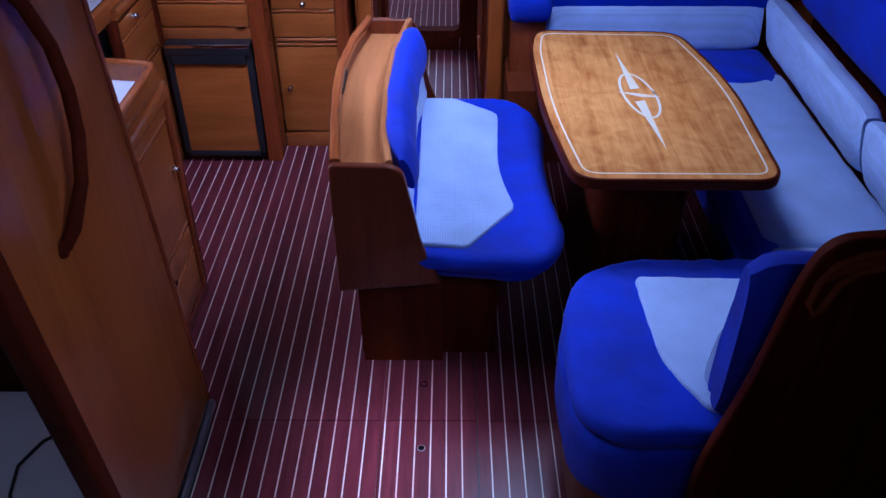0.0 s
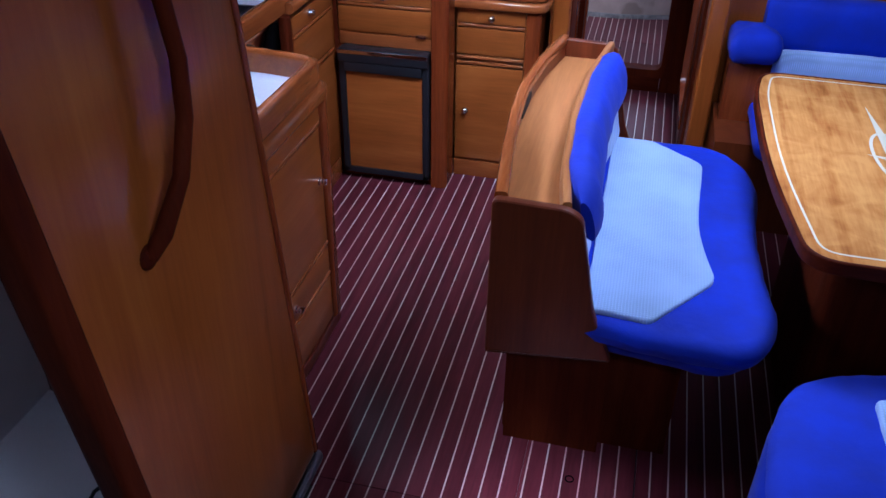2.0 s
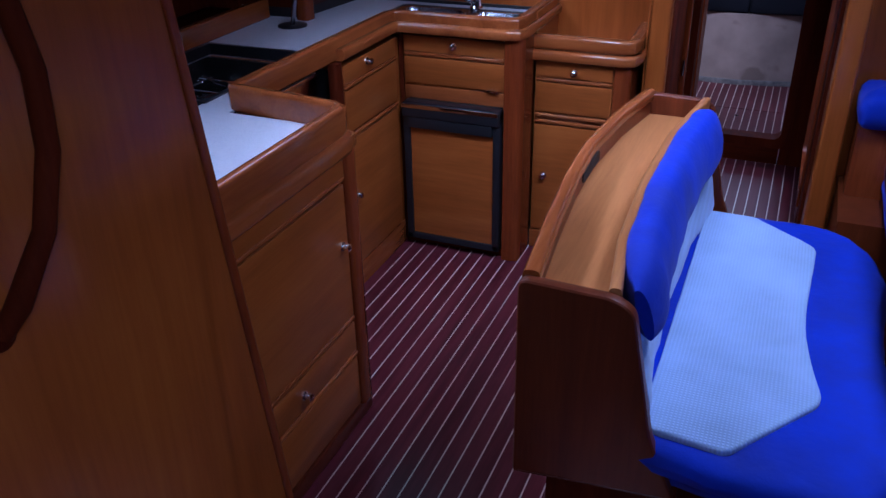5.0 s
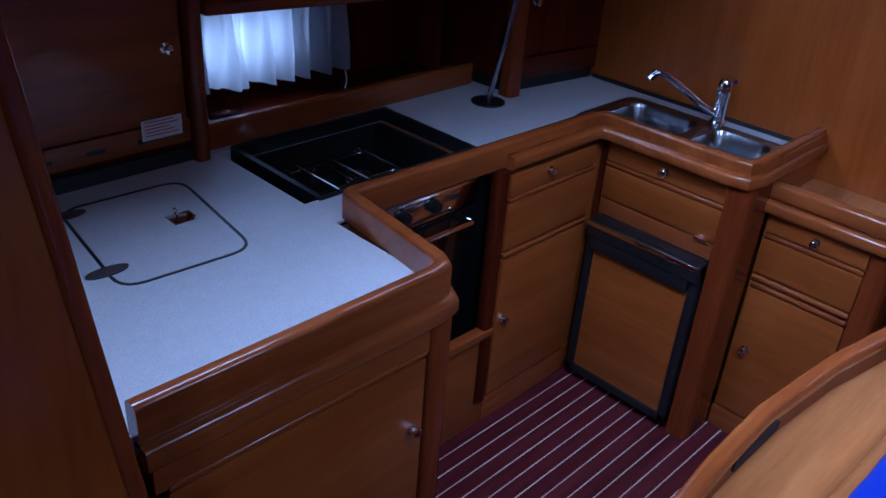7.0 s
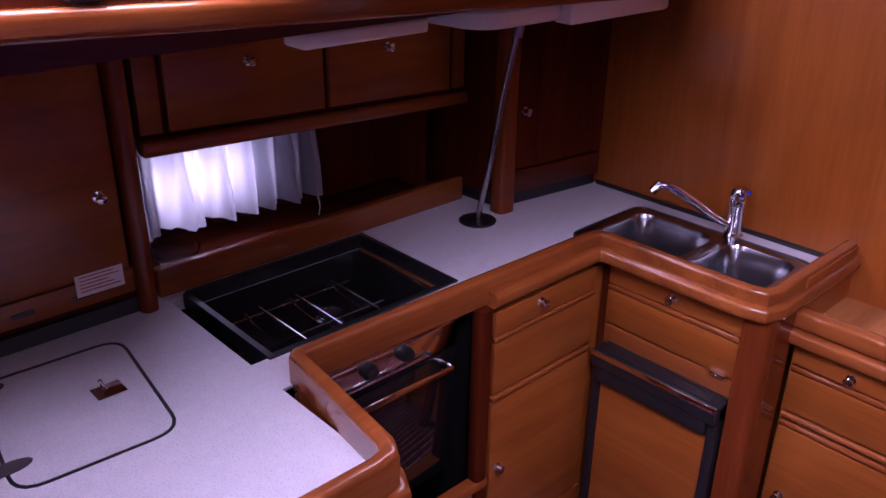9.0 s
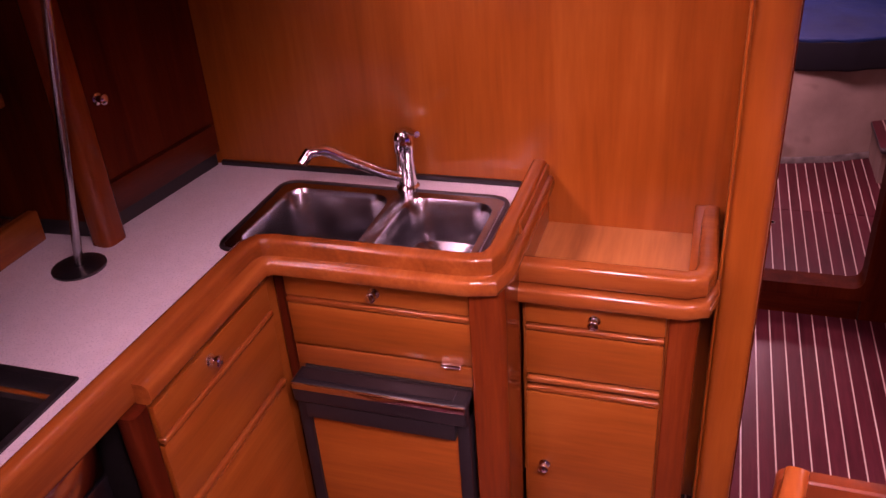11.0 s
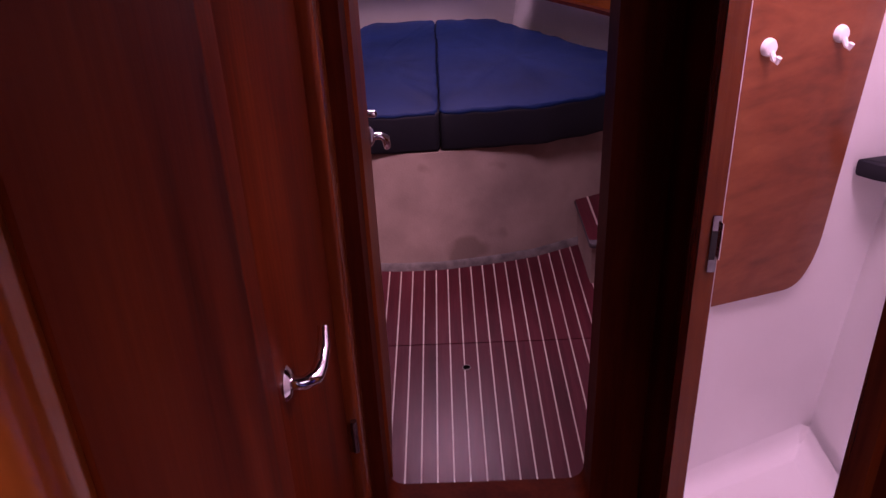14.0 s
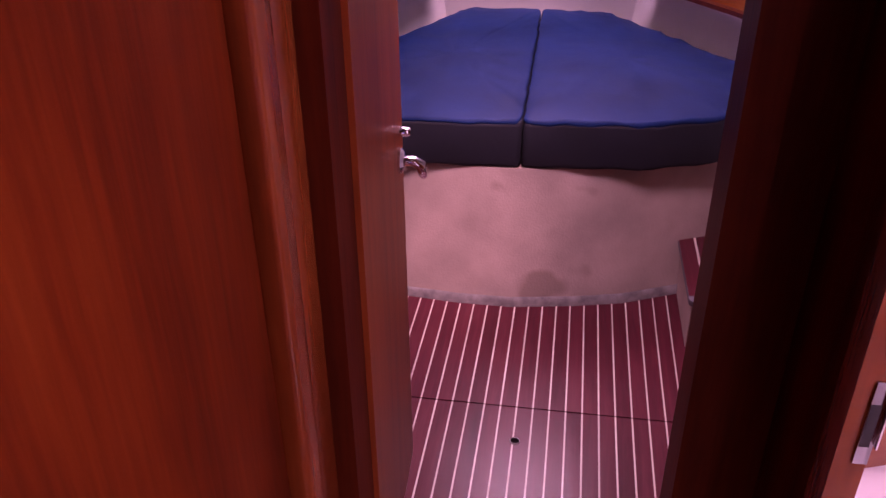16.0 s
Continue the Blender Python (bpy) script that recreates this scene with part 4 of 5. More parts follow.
for j in range(NZ + 1):
    f = j / NZ
    r_ = []
    for i in range(NY + 1):
        u = i / NY
        y = 2.735 + 0.54 * u * (1 + 0.02 * f)
        amp = 0.016 + 0.012 * f
        x = -1.80 + 0.02 * f + amp * (math.sin(u * 44 + 1.9 * math.sin(u * 8 + f)) + 0.4 * math.sin(u * 97 + 2 * f)) + 0.006 * noise.noise(Vector((u * 7, f * 2, 1)))
        z = 1.19 - 0.02 * u - f * (0.232 - 0.005 * u) + 0.002 * f * math.sin(u * 17)
        r_.append(bm.verts.new((x, y, z)))
    rows_.append(r_)
for a, b in zip(rows_, rows_[1:]):
    for i in range(NY):
        bm.faces.new((a[i], a[i + 1], b[i + 1], b[i]))
part("cloth", bm, CURTAIN, cu, smooth=180)
part("curtain_wire", tube([(-1.80, 2.79, 1.168), (-1.80, 3.60, 1.128)], 0.003, 6), STEEL, cu)
part("cord", tube([(-1.78, 3.275, 0.94), (-1.778, 3.28, 0.91), (-1.782, 3.277, 0.885)], 0.002, 6), PLASTIC, cu)
bm = bmesh.new()
bm.faces.new([bm.verts.new((-1.851, y, z)) for y, z in rounded(rect(2.86, 3.12, 1.0, 1.11), 0.04)])
setting("window_surround", prism([(x, z) for x, z in rounded(rect(2.80, 3.19, 0.945, 1.145), 0.06)], -1.94, -1.853, "x"), WHITE, "white window surround")
setting("window_3", bm, DIMDAY, "small bright hull window behind the curtain", 0)

fl = thing("fore_wall_locker", "dark varnished corner locker with one chrome knob", "locker")
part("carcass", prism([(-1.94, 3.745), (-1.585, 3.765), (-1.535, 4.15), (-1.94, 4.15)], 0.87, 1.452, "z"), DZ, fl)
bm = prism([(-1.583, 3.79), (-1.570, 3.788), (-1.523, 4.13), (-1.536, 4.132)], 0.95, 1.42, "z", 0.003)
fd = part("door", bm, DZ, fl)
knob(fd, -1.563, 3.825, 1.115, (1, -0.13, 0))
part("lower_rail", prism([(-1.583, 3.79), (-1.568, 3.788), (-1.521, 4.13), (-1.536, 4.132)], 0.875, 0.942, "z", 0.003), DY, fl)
part("base_strip", prism([(-1.94, 3.745), (-1.59, 3.765), (-1.54, 4.14), (-1.94, 4.14)], ZC, 0.87, "z"), BLACK, fl)
part("post", prism(rounded([(-1.60, 3.73), (-1.545, 3.725), (-1.54, 3.785), (-1.60, 3.79)], 0.022, 5), ZC, 1.455, "z"), RZ, fl, "rounded cherry post")

pole = thing("tie_rod", "slim grey metal tie rod from deck to worktop", "rod")
part("rod", tube([(-1.56, 3.65, ZC), (-1.468, 3.675, 1.37)], 0.0085, 12), STEEL, pole)
part("collar", tube([(-1.471, 3.674, 1.35), (-1.459, 3.678, 1.42)], 0.016, 14), STEEL, pole)
part("base_cap", lathe([(0.052, 0), (0.052, 0.004), (0.045, 0.006), (0.012, 0.006)], (-1.56, 3.65, ZC), n=24), BLACK, pole, "dark round base plate")

hr = thing("deck_rail", "long rounded mahogany handrail under the deck windows", "handrail")
part("rail", prism(rounded([(-1.335, 1.468), (-1.285, 1.468), (-1.285, 1.515), (-1.335, 1.515)], 0.014, 4), 1.0, 4.09, "y", 0.004), RY, hr)
shear(hr, 0.045, 3.2)
for k, (y0, y1, x0) in enumerate(((3.36, 3.72, -1.60),)):
    bl = thing("deck_moulding", "white moulded boss under the side deck", "moulding")
    part("boss", prism(rounded([(-1.62, y0), (-1.31, y0 + 0.03), (-1.31, y1 - 0.03), (-1.62, y1)], 0.08, 6), 1.41, 1.456, "z", 0.02, 3), WHITE, bl)
dt = thing("deck_trim", "white moulded edge trim under the side deck", "trim")
part("strip", prism(rounded([(-1.35, 3.66), (-1.29, 3.66), (-1.29, 4.06, 0.03), (-1.36, 4.09, 0.02)], 0.01, 5), 1.40, 1.452, "z", 0.012, 3), WHITE, dt)
ll = thing("deck_light", "slim white lamp housing under the side deck", "lamp")
part("housing", box(-1.40, -1.33, 2.96, 3.26, 1.425, 1.456, 0.01, 3), WHITE, ll)

# partition and handle beside the companionway
setting("partition", box(-0.75, -0.718, 1.575, 2.165, 0.0, 1.96, 0.003), VZ, "varnished cherry partition board")
setting("partition_edge", prism(rounded(rect(-0.753, -0.713, 2.163, 2.185), 0.008, 4), 0.0, 1.96, "z"), RZ, "dark rounded edge strip")
setting("partition_post", prism(rounded(rect(-0.765, -0.708, 1.53, 1.58), 0.012, 4), 0.0, 1.96, "z"), DZ, "dark door post")
setting("partition_foot", prism(rounded([(-0.720, 1.53), (-0.695, 1.53), (-0.695, 2.2, 0.02), (-0.75, 2.2, 0.01), (-0.75, 2.186), (-0.720, 2.186)], 0.004, 5), 0.0, 0.025, "z", 0.008), GREYTRIM, "grey edging strip on the sole")
for nm in ("partition", "partition_edge", "partition_post"):
    for v in bpy.data.objects[nm].data.vertices:
        v.co.y += 0.023 - 0.11 * v.co.z
gh = thing("handrail", "bowed dark wooden handrail fixed to the partition board", "handrail")
gp = [(-0.712, 1.672, 0.995), (-0.694, 1.69, 1.03), (-0.674, 1.735, 1.11), (-0.667, 1.762, 1.20), (-0.665, 1.768, 1.29), (-0.667, 1.755, 1.38), (-0.674, 1.715, 1.47), (-0.69, 1.655, 1.56), (-0.712, 1.60, 1.63)]
part("grip", tube(gp, 0.0135, 14, [0.9, 1.15, 1, 1, 1, 1, 1, 1.15, 0.9]), DZ, gh)
for base in (gp[0], gp[-1]):
    part("end_pad", lathe([(0.022, 0.0), (0.02, 0.006), (0.012, 0.01)], (-0.7178, base[1], base[2]), (1, 0, 0), 16), DZ, gh)

# aft head seen past the partition
setting("aft_head_floor", box(-1.9, -0.75, 0.3, 2.16, 0.0, 0.09), WHITE, "white moulded floor of the aft compartment")
setting("aft_head_wall", box(-1.9, -0.754, 2.165, 2.183, 0.0, 1.96), DZ, "dark varnished bulkhead between galley and head")
for v in bpy.data.objects["aft_head_wall"].data.vertices:
    v.co.y += 0.023 - 0.11 * v.co.z
setting("aft_head_side", box(-1.55, -1.5, 0.3, 2.165, 0.0, 1.96), WHITE)
setting("aft_partition", box(-0.75, -0.718, -0.99, 0.70, 0.0, 1.95), VZ, "varnished cherry partition board")
cb_ = thing("power_cable", "thin black cable lying on the white floor", "cable")
part("cord", tube([(-1.06, 2.02, 0.094), (-1.13, 1.96, 0.094), (-1.165, 1.87, 0.094), (-1.145, 1.77, 0.094), (-1.09, 1.70, 0.094), (-1.0, 1.655, 0.094), (-0.88, 1.65, 0.094)], 0.005, 8), BLACK, cb_)
part("plug", box(-0.895, -0.845, 1.63, 1.672, 0.091, 0.115, 0.005), BLACK, cb_)

# ---------------- saloon ----------------
setee = thing("bench_seat", "curved cherry bench with tray-topped back and blue upholstery", "bench")
outer = [(-0.285, 2.35), (-0.312, 2.58), (-0.332, 2.81), (-0.338, 2.98), (-0.318, 3.22), (-0.278, 3.44)]
inner = [(-0.125, 2.35), (-0.152, 2.54), (-0.163, 2.83), (-0.155, 3.13), (-0.112, 3.43)]
endp = rounded([(-0.292, 0.355), (0.02, 0.385), (-0.035, 0.52, 0.02), (-0.085, 0.775, 0.045), (-0.12, 0.795, 0.02), (-0.292, 0.80, 0.02)], 0.01, 5)
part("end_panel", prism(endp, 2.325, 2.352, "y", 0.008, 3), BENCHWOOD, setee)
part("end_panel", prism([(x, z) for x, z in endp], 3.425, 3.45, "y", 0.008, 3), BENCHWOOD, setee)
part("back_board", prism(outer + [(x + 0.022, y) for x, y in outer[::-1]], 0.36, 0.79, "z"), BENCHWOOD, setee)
part("outer_rail", sweep([(x + 0.011, y, 0) for x, y in outer], rounded([(-0.016, 0.775), (0.016, 0.775), (0.016, 0.808), (-0.016, 0.808)], 0.012, 4)), RY, setee, "rounded pale rail")
part("inner_rail", sweep([(x, y, 0) for x, y in inner], rounded([(-0.011, 0.70), (0.011, 0.70), (0.011, 0.803), (-0.011, 0.803)], 0.009, 4)), TRAYWOOD, setee, "pale cherry rail")
part("tray_floor", prism([(x + 0.02, y) for x, y in outer] + inner[::-1], 0.725, 0.74, "z"), TRAYWOOD, setee, "pale cherry tray floor")
slot = rounded(rect(2.86, 3.02, 0.752, 0.776), 0.011)
part("slot", prism(slot, -0.322, -0.308, "x"), DARK, setee)
# bases take the darkest wood to hold the shadow under the seat
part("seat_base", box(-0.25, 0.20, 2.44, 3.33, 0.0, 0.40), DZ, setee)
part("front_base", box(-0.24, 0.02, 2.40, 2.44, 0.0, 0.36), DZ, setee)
seat_o = rounded([(-0.115, 2.335, 0.03), (0.10, 2.30, 0.03), (0.33, 2.29, 0.13), (0.405, 2.42, 0.12), (0.365, 2.78, 0.2), (0.40, 3.16, 0.2), (0.30, 3.385, 0.12), (-0.115, 3.375, 0.04)], 0.05, 6)
part("lower_cushion", cushion(dense(rounded([(-0.10, 2.36), (0.30, 2.31, 0.1), (0.385, 2.45, 0.1), (0.35, 2.78, 0.2), (0.38, 3.16, 0.2), (0.28, 3.37, 0.1), (-0.10, 3.37)], 0.03), 0.03), 0.385, 0.455, 0.035, 0.0), BLUE, setee)
part("seat_cushion", cushion(dense(seat_o, 0.025), 0.43, 0.503, 0.038, 0.004), BLUE, setee, "royal blue velour seat cushion")
pale = rounded([(-0.062, 2.365), (0.095, 2.345, 0.02), (0.25, 2.555, 0.03), (0.205, 2.80, 0.2), (0.225, 3.205, 0.03), (0.06, 3.335, 0.02), (-0.062, 3.335)], 0.015, 5)
part("seat_panel", cushion(dense(pale, 0.025), 0.490, 0.516, 0.008, 0.004, wrinkle=0.001), PALE, setee, "pale blue woven seat panel")


def roll(line, z0, z1, d, lean=0.0, shape=0.58):
    """An upright stuffed back cushion following a line in the plan; it stands d deep."""
    bm, rings = bmesh.new(), []
    P = [Vector((*p, 0)) for p in line]
    n = len(P)
    h = z1 - z0
    prof = []
    for k in range(20):
        a = 2 * math.pi * k / 20
        c, s = math.cos(a), math.sin(a)
        prof.append((d / 2 * math.copysign(abs(c) ** shape, c), h / 2 * math.copysign(abs(s) ** shape, s)))
    for i, p in enumerate(P):
        t = (P[min(i + 1, n - 1)] - P[max(i - 1, 0)]).normalized()
        o = Vector((t.y, -t.x, 0))
        e = min(i, n - 1 - i)
        k = ({0: 0.3, 1: 0.68, 2: 0.9} if shape > 0.7 else {0: 0.72, 1: 0.93}).get(e, 1.0)
        rings.append([bm.verts.new(p + o * (a * k + lean * (b / h) + 0.004 * noise.noise(Vector((p.y * 16, b * 14, a * 9)))) + Vector((0, 0, (z0 + z1) / 2 + b * (0.5 + 0.5 * k) + 0.003 * noise.noise(Vector((p.x * 20, p.y * 20, b)))))) for a, b in prof])
    for a, b in zip(rings, rings[1:]):
        for k in range(20):
            bm.faces.new((a[k], a[(k + 1) % 20], b[(k + 1) % 20], b[k]))
    bm.faces.new(rings[0][::-1])
    bm.faces.new(rings[-1])
    bmesh.ops.recalc_face_normals(bm, faces=bm.faces)
    return bm


def along(pts, n=26):
    P = [Vector(p) for p in pts]
    L = [0]
    for a, b in zip(P, P[1:]):
        L.append(L[-1] + (b - a).length)
    out = []
    for k in range(n + 1):
        s = L[-1] * k / n
        i = max(j for j in range(len(L)) if L[j] <= s + 1e-9)
        i = min(i, len(P) - 2)
        f = (s - L[i]) / (L[i + 1] - L[i])
        out.append(tuple(P[i].lerp(P[i + 1], f)))
    return out


bk = [(x + 0.036, y) for x, y in [(-0.125, 2.385), (-0.152, 2.54), (-0.163, 2.83), (-0.155, 3.13), (-0.125, 3.36)]]
part("back_cushion", roll(along([(x + 0.012, y) for x, y in bk], 34), 0.66, 0.815, 0.088, lean=-0.03, shape=0.85), BLUE, setee, "royal blue velour back roll")
part("back_pad", roll(along([(x + 0.016, y) for x, y in bk], 34), 0.50, 0.69, 0.034, lean=-0.04), PALE, setee, "pale blue woven back pad")

# table
tb = thing("saloon_table", "glossy cherry saloon table with pale inlaid compass star", "table")
tt = rounded([(0.345, 3.30, 0.2), (0.375, 3.475, 0.07), (0.92, 3.455, 0.09), (1.005, 3.0, 0.5), (0.985, 2.36, 0.08), (0.40, 2.365, 0.08), (0.345, 2.80, 0.4)], 0.1, 7)
ZT = 0.735
part("tabletop", prism(tt, ZT - 0.032, ZT, "z", 0.009, 3), TABLEWOOD, tb)
cx_, cy_ = 0.67, 2.91


def shrink(pts, k):
    out = []
    for i in range(len(pts)):
        a, b, c = Vector(pts[i - 1]), Vector(pts[i]), Vector(pts[(i + 1) % len(pts)])
        if (c - a).length < 1e-6:
            continue
        t = (c - a).normalized()
        out.append(tuple(b + Vector((-t.y, t.x)) * k))
    return out


edge_ = []
for p in tt:
    if not edge_ or (Vector(p) - Vector(edge_[-1])).length > 0.004:
        edge_.append(p)
sgn = 1 if sum(a[0] * b[1] - b[0] * a[1] for a, b in zip(edge_, edge_[1:] + edge_[:1])) > 0 else -1
ring_ = shrink(edge_, 0.032 * sgn)
part("edge_band", sweep([(x, y, ZT - 0.017) for x, y in edge_ + edge_[:2]], rounded([(-0.006, -0.017), (0.006, -0.017), (0.006, 0.018), (-0.006, 0.018)], 0.005, 3)), DX, tb, "dark rounded table edge")
part("inlay_line", sweep([(x, y, ZT) for x, y in ring_ + ring_[:2]], [(-0.0027, -0.002), (0.0027, -0.002), (0.0027, 0.0006), (-0.0027, 0.0006)]), INLAY, tb, smooth=0)


def flat(name, pts, parent, h=0.0007):
    return part(name, prism(pts, ZT - 0.002, ZT + h, "z"), INLAY, parent, smooth=0)


flat("star_point", [(0.65, 3.26), (0.652, 2.945), (0.684, 2.955)], tb)
flat("star_point", [(0.69, 2.53), (0.686, 2.862), (0.652, 2.852)], tb)
flat("star_bar", [(0.605, 2.925), (0.66, 2.918), (0.745, 2.888), (0.685, 2.885)], tb)
ell = [(0.675 + 0.053 * math.cos(a) - 0.012 * math.sin(a), 2.905 + 0.165 * math.sin(a)) for a in [2 * math.pi * k / 48 for k in range(48)]]
part("star_ring", sweep([(x, y, ZT) for x, y in ell + ell[:2]], [(-0.0045, -0.002), (0.0045, -0.002), (0.0045, 0.0006), (-0.0045, 0.0006)]), INLAY, tb, smooth=0)
# pedestal and underframe coloured dark for the shade beneath the tabletop
part("pedestal", prism(rounded(rect(0.52, 0.82, 2.62, 3.2), 0.05), 0.0, 0.62, "z"), DZ, tb)
part("underframe", box(0.46, 0.9, 2.5, 3.32, 0.62, 0.703, 0.01), DX, tb)


def seat_block(name, label, pts, z_base, z0, z1, pale_pts, lower=True):
    s = thing(name, label, "seat")
    c = Vector((sum(p[0] for p in pts) / len(pts), sum(p[1] for p in pts) / len(pts)))
    base = [tuple(Vector(p).lerp(c, 0.13)) for p in pts]
    part("seat_base", prism(base, 0.0, z_base, "z"), BENCHWOOD, s)
    if lower:
        part("lower_cushion", cushion(dense([tuple(Vector(p).lerp(c, -0.015)) for p in pts], 0.03), z_base, z0 + 0.02, 0.05, 0.0), BLUE, s, "royal blue velour valance")
    part("seat_cushion", cushion(dense(pts, 0.025), z0, z1, 0.045, 0.004, wrinkle=0.004), BLUE, s, "royal blue velour seat cushion")
    if pale_pts:
        part("seat_panel", cushion(dense(pale_pts, 0.025), z1 - 0.015, z1 + 0.014, 0.008, 0.004, wrinkle=0.0015), PALE, s, "pale blue woven seat panel")
    return s


ns = seat_block("upholstered_stool", "royal blue stool seat with pale woven panel and ruffled cushion",
                rounded([(0.345, 1.72, 0.12), (0.335, 2.02, 0.2), (0.40, 2.25, 0.1), (0.55, 2.33, 0.12), (1.12, 2.335, 0.05), (1.12, 1.66, 0.04), (0.44, 1.64, 0.1)], 0.1, 6),
                0.22, 0.42, 0.495, rounded([(0.565, 2.215, 0.03), (1.0, 2.20, 0.02), (1.0, 1.72, 0.03), (0.66, 1.70, 0.04), (0.575, 1.86, 0.08)], 0.03, 5))
part("back_cushion", roll(along([(0.64, 1.675), (0.8, 1.675), (1.1, 1.675)], 16), 0.52, 0.98, 0.09), BLUE, ns, "royal blue velour back cushion")
pil = thing("scatter_cushion", "crumpled pale blue and royal blue cushion on the seat", "cushion")
part("front_pad", roll(along([(0.66, 1.76), (0.78, 1.78), (0.92, 1.80), (1.05, 1.80)], 18), 0.51, 0.74, 0.07, lean=0.03), PALE, pil)
part("back_pad", roll(along([(0.65, 1.725), (0.78, 1.735), (0.92, 1.745), (1.06, 1.745)], 18), 0.52, 0.86, 0.05, lean=0.02), BLUE, pil)

bm, rows_ = bmesh.new(), []
for j in range(7):
    f = j / 6
    rows_.append([])
    for i in range(41):
        u = i / 40
        w = 0.010 * math.sin(u * 40 + 1.3 * f) * (0.3 + 0.7 * f) + 0.006 * math.sin(u * 17)
        rows_[-1].append(bm.verts.new((0.655 + 0.11 * u + w, 1.735 + 0.12 * u * u - 0.05 * f + 0.6 * w, 0.512 + 0.075 * f + 0.05 * u + 0.4 * w)))
for a, b in zip(rows_, rows_[1:]):
    for i in range(40):
        bm.faces.new((a[i], a[i + 1], b[i + 1], b[i]))
bmesh.ops.solidify(bm, geom=list(bm.faces), thickness=0.004)
part("ruffle", bm, PALE, pil, "gathered pale blue ruffle", 180)

bp = thing("seat_back_board", "dark mahogany seat end board with a hand hole", "board")
bo = rounded([(0.60, 0.0, 0.0), (0.60, 0.45, 0.1), (0.665, 0.72, 0.2), (0.70, 0.98, 0.12), (0.735, 1.085, 0.06), (0.90, 1.10, 0.05), (1.70, 1.10, 0.0), (1.70, 0.0, 0.0)], 0.05, 6)
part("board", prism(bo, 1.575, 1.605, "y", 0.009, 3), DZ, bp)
part("hand_hole", prism(rounded([(0.735, 0.985), (0.76, 1.045), (0.90, 1.062), (0.90, 1.03), (0.79, 1.015)], 0.02, 4), 1.5735, 1.576, "y"), RX, bp, "lighter rim of the hand hole")

loop = [(0.726, 0.94), (0.734, 0.99), (0.755, 1.03), (0.80, 1.055), (0.87, 1.062), (0.89, 1.045), (0.87, 1.03), (0.805, 1.018), (0.772, 0.985), (0.755, 0.93), (0.74, 0.915)]
part("grip_rim", tube([(x, 1.574, z) for x, z in loop + loop[:2]], 0.008, 10), RX, bp, "glossy rounded rim of the hand hole")

st = thing("starboard_settee", "long pale and royal blue settee along the hull", "settee")
part("seat_base", box(1.12, 1.7, 2.34, 4.1, 0.0, 0.36), BENCHWOOD, st)
part("front_valance", box(1.06, 1.12, 2.0, 4.0, 0.10, 0.40, 0.025, 3), BLUE, st, "royal blue velour front")
part("seat_cushion", cushion(dense(rounded(rect(1.02, 1.47, 2.45, 3.72), 0.04), 0.04), 0.37, 0.455, 0.035, 0.012), PALE, st, "pale blue woven seat")
part("seat_cushion", cushion(dense(rounded(rect(1.02, 1.47, 1.72, 2.445), 0.04), 0.04), 0.37, 0.455, 0.035, 0.012), PALE, st, "pale blue woven seat")
part("seat_edge", roll(along([(1.03, 2.35), (1.03, 3.7)], 20), 0.30, 0.45, 0.10), BLUE, st, "royal blue velour seat edge")
part("back_pad", roll(along([(1.50, 3.98), (1.47, 2.84)], 24), 0.45, 0.70, 0.11, lean=0.05), PALE, st, "pale blue woven back pad")
part("back_pad", roll(along([(1.47, 2.82), (1.46, 1.72)], 24), 0.45, 0.70, 0.11, lean=0.05), PALE, st, "pale blue woven back pad")
part("back_roll", roll(along([(1.60, 4.0), (1.57, 2.83)], 24), 0.66, 0.98, 0.13, lean=0.06), BLUE, st, "royal blue velour back roll")
part("back_roll", roll(along([(1.57, 2.81), (1.56, 1.72)], 24), 0.66, 0.98, 0.13, lean=0.06), BLUE, st, "royal blue velour back roll")
ft = thing("fore_settee", "pale and royal blue settee against the bulkhead", "settee")
part("seat_base", box(0.30, 1.12, 3.72, 4.1, 0.0, 0.36), BENCHWOOD, ft)
part("seat_cushion", cushion(dense(rounded(rect(0.42, 1.47, 3.55, 3.98), 0.05), 0.04), 0.37, 0.455, 0.035, 0.012), BLUE, ft, "royal blue velour seat")
part("back_pad", roll(along([(0.47, 4.0), (1.44, 4.0)], 24), 0.45, 0.655, 0.10, lean=-0.03), PALE, ft, "pale blue woven back pad")
part("back_roll", roll(along([(0.42, 4.03), (1.50, 4.03)], 26), 0.625, 0.83, 0.12, lean=0.0), BLUE, ft, "royal blue velour back roll")
ar = thing("arm_bolster", "small royal blue velour arm bolster on the settee end", "bolster")
part("bolster", cushion(dense(rounded([(0.30, 3.86), (0.49, 3.88), (0.48, 4.07), (0.30, 4.07)], 0.035), 0.02), 0.60, 0.725, 0.05, 0.01), BLUE, ar)
part("support", box(0.315, 0.47, 3.93, 4.09, 0.0, 0.60, 0.004), RZ, ar, "cherry end board")
for fx, fy in ((-0.04, 2.02), (-0.14, 5.67)):
    fh = thing("finger_hole", "round dark finger hole with metal rim in the sole", "floor ring", "sole finger holes")
    part("hole", lathe([(0.010, 0), (0.010, 0.0012), (0.0001, 0.0012)], (fx, fy, 0.0004), n=18), PIT, fh)
    part("rim", lathe([(0.010, 0.0), (0.010, 0.002), (0.0115, 0.002), (0.0125, 0.0)], (fx, fy, 0.0004), n=18), GRIME, fh, "dull metal rim")
# ---------------- fore cabin ----------------
CX = -0.19
fb = thing("fore_berth", "curved beige-lined berth base, stained and grimy at foot", "berth")
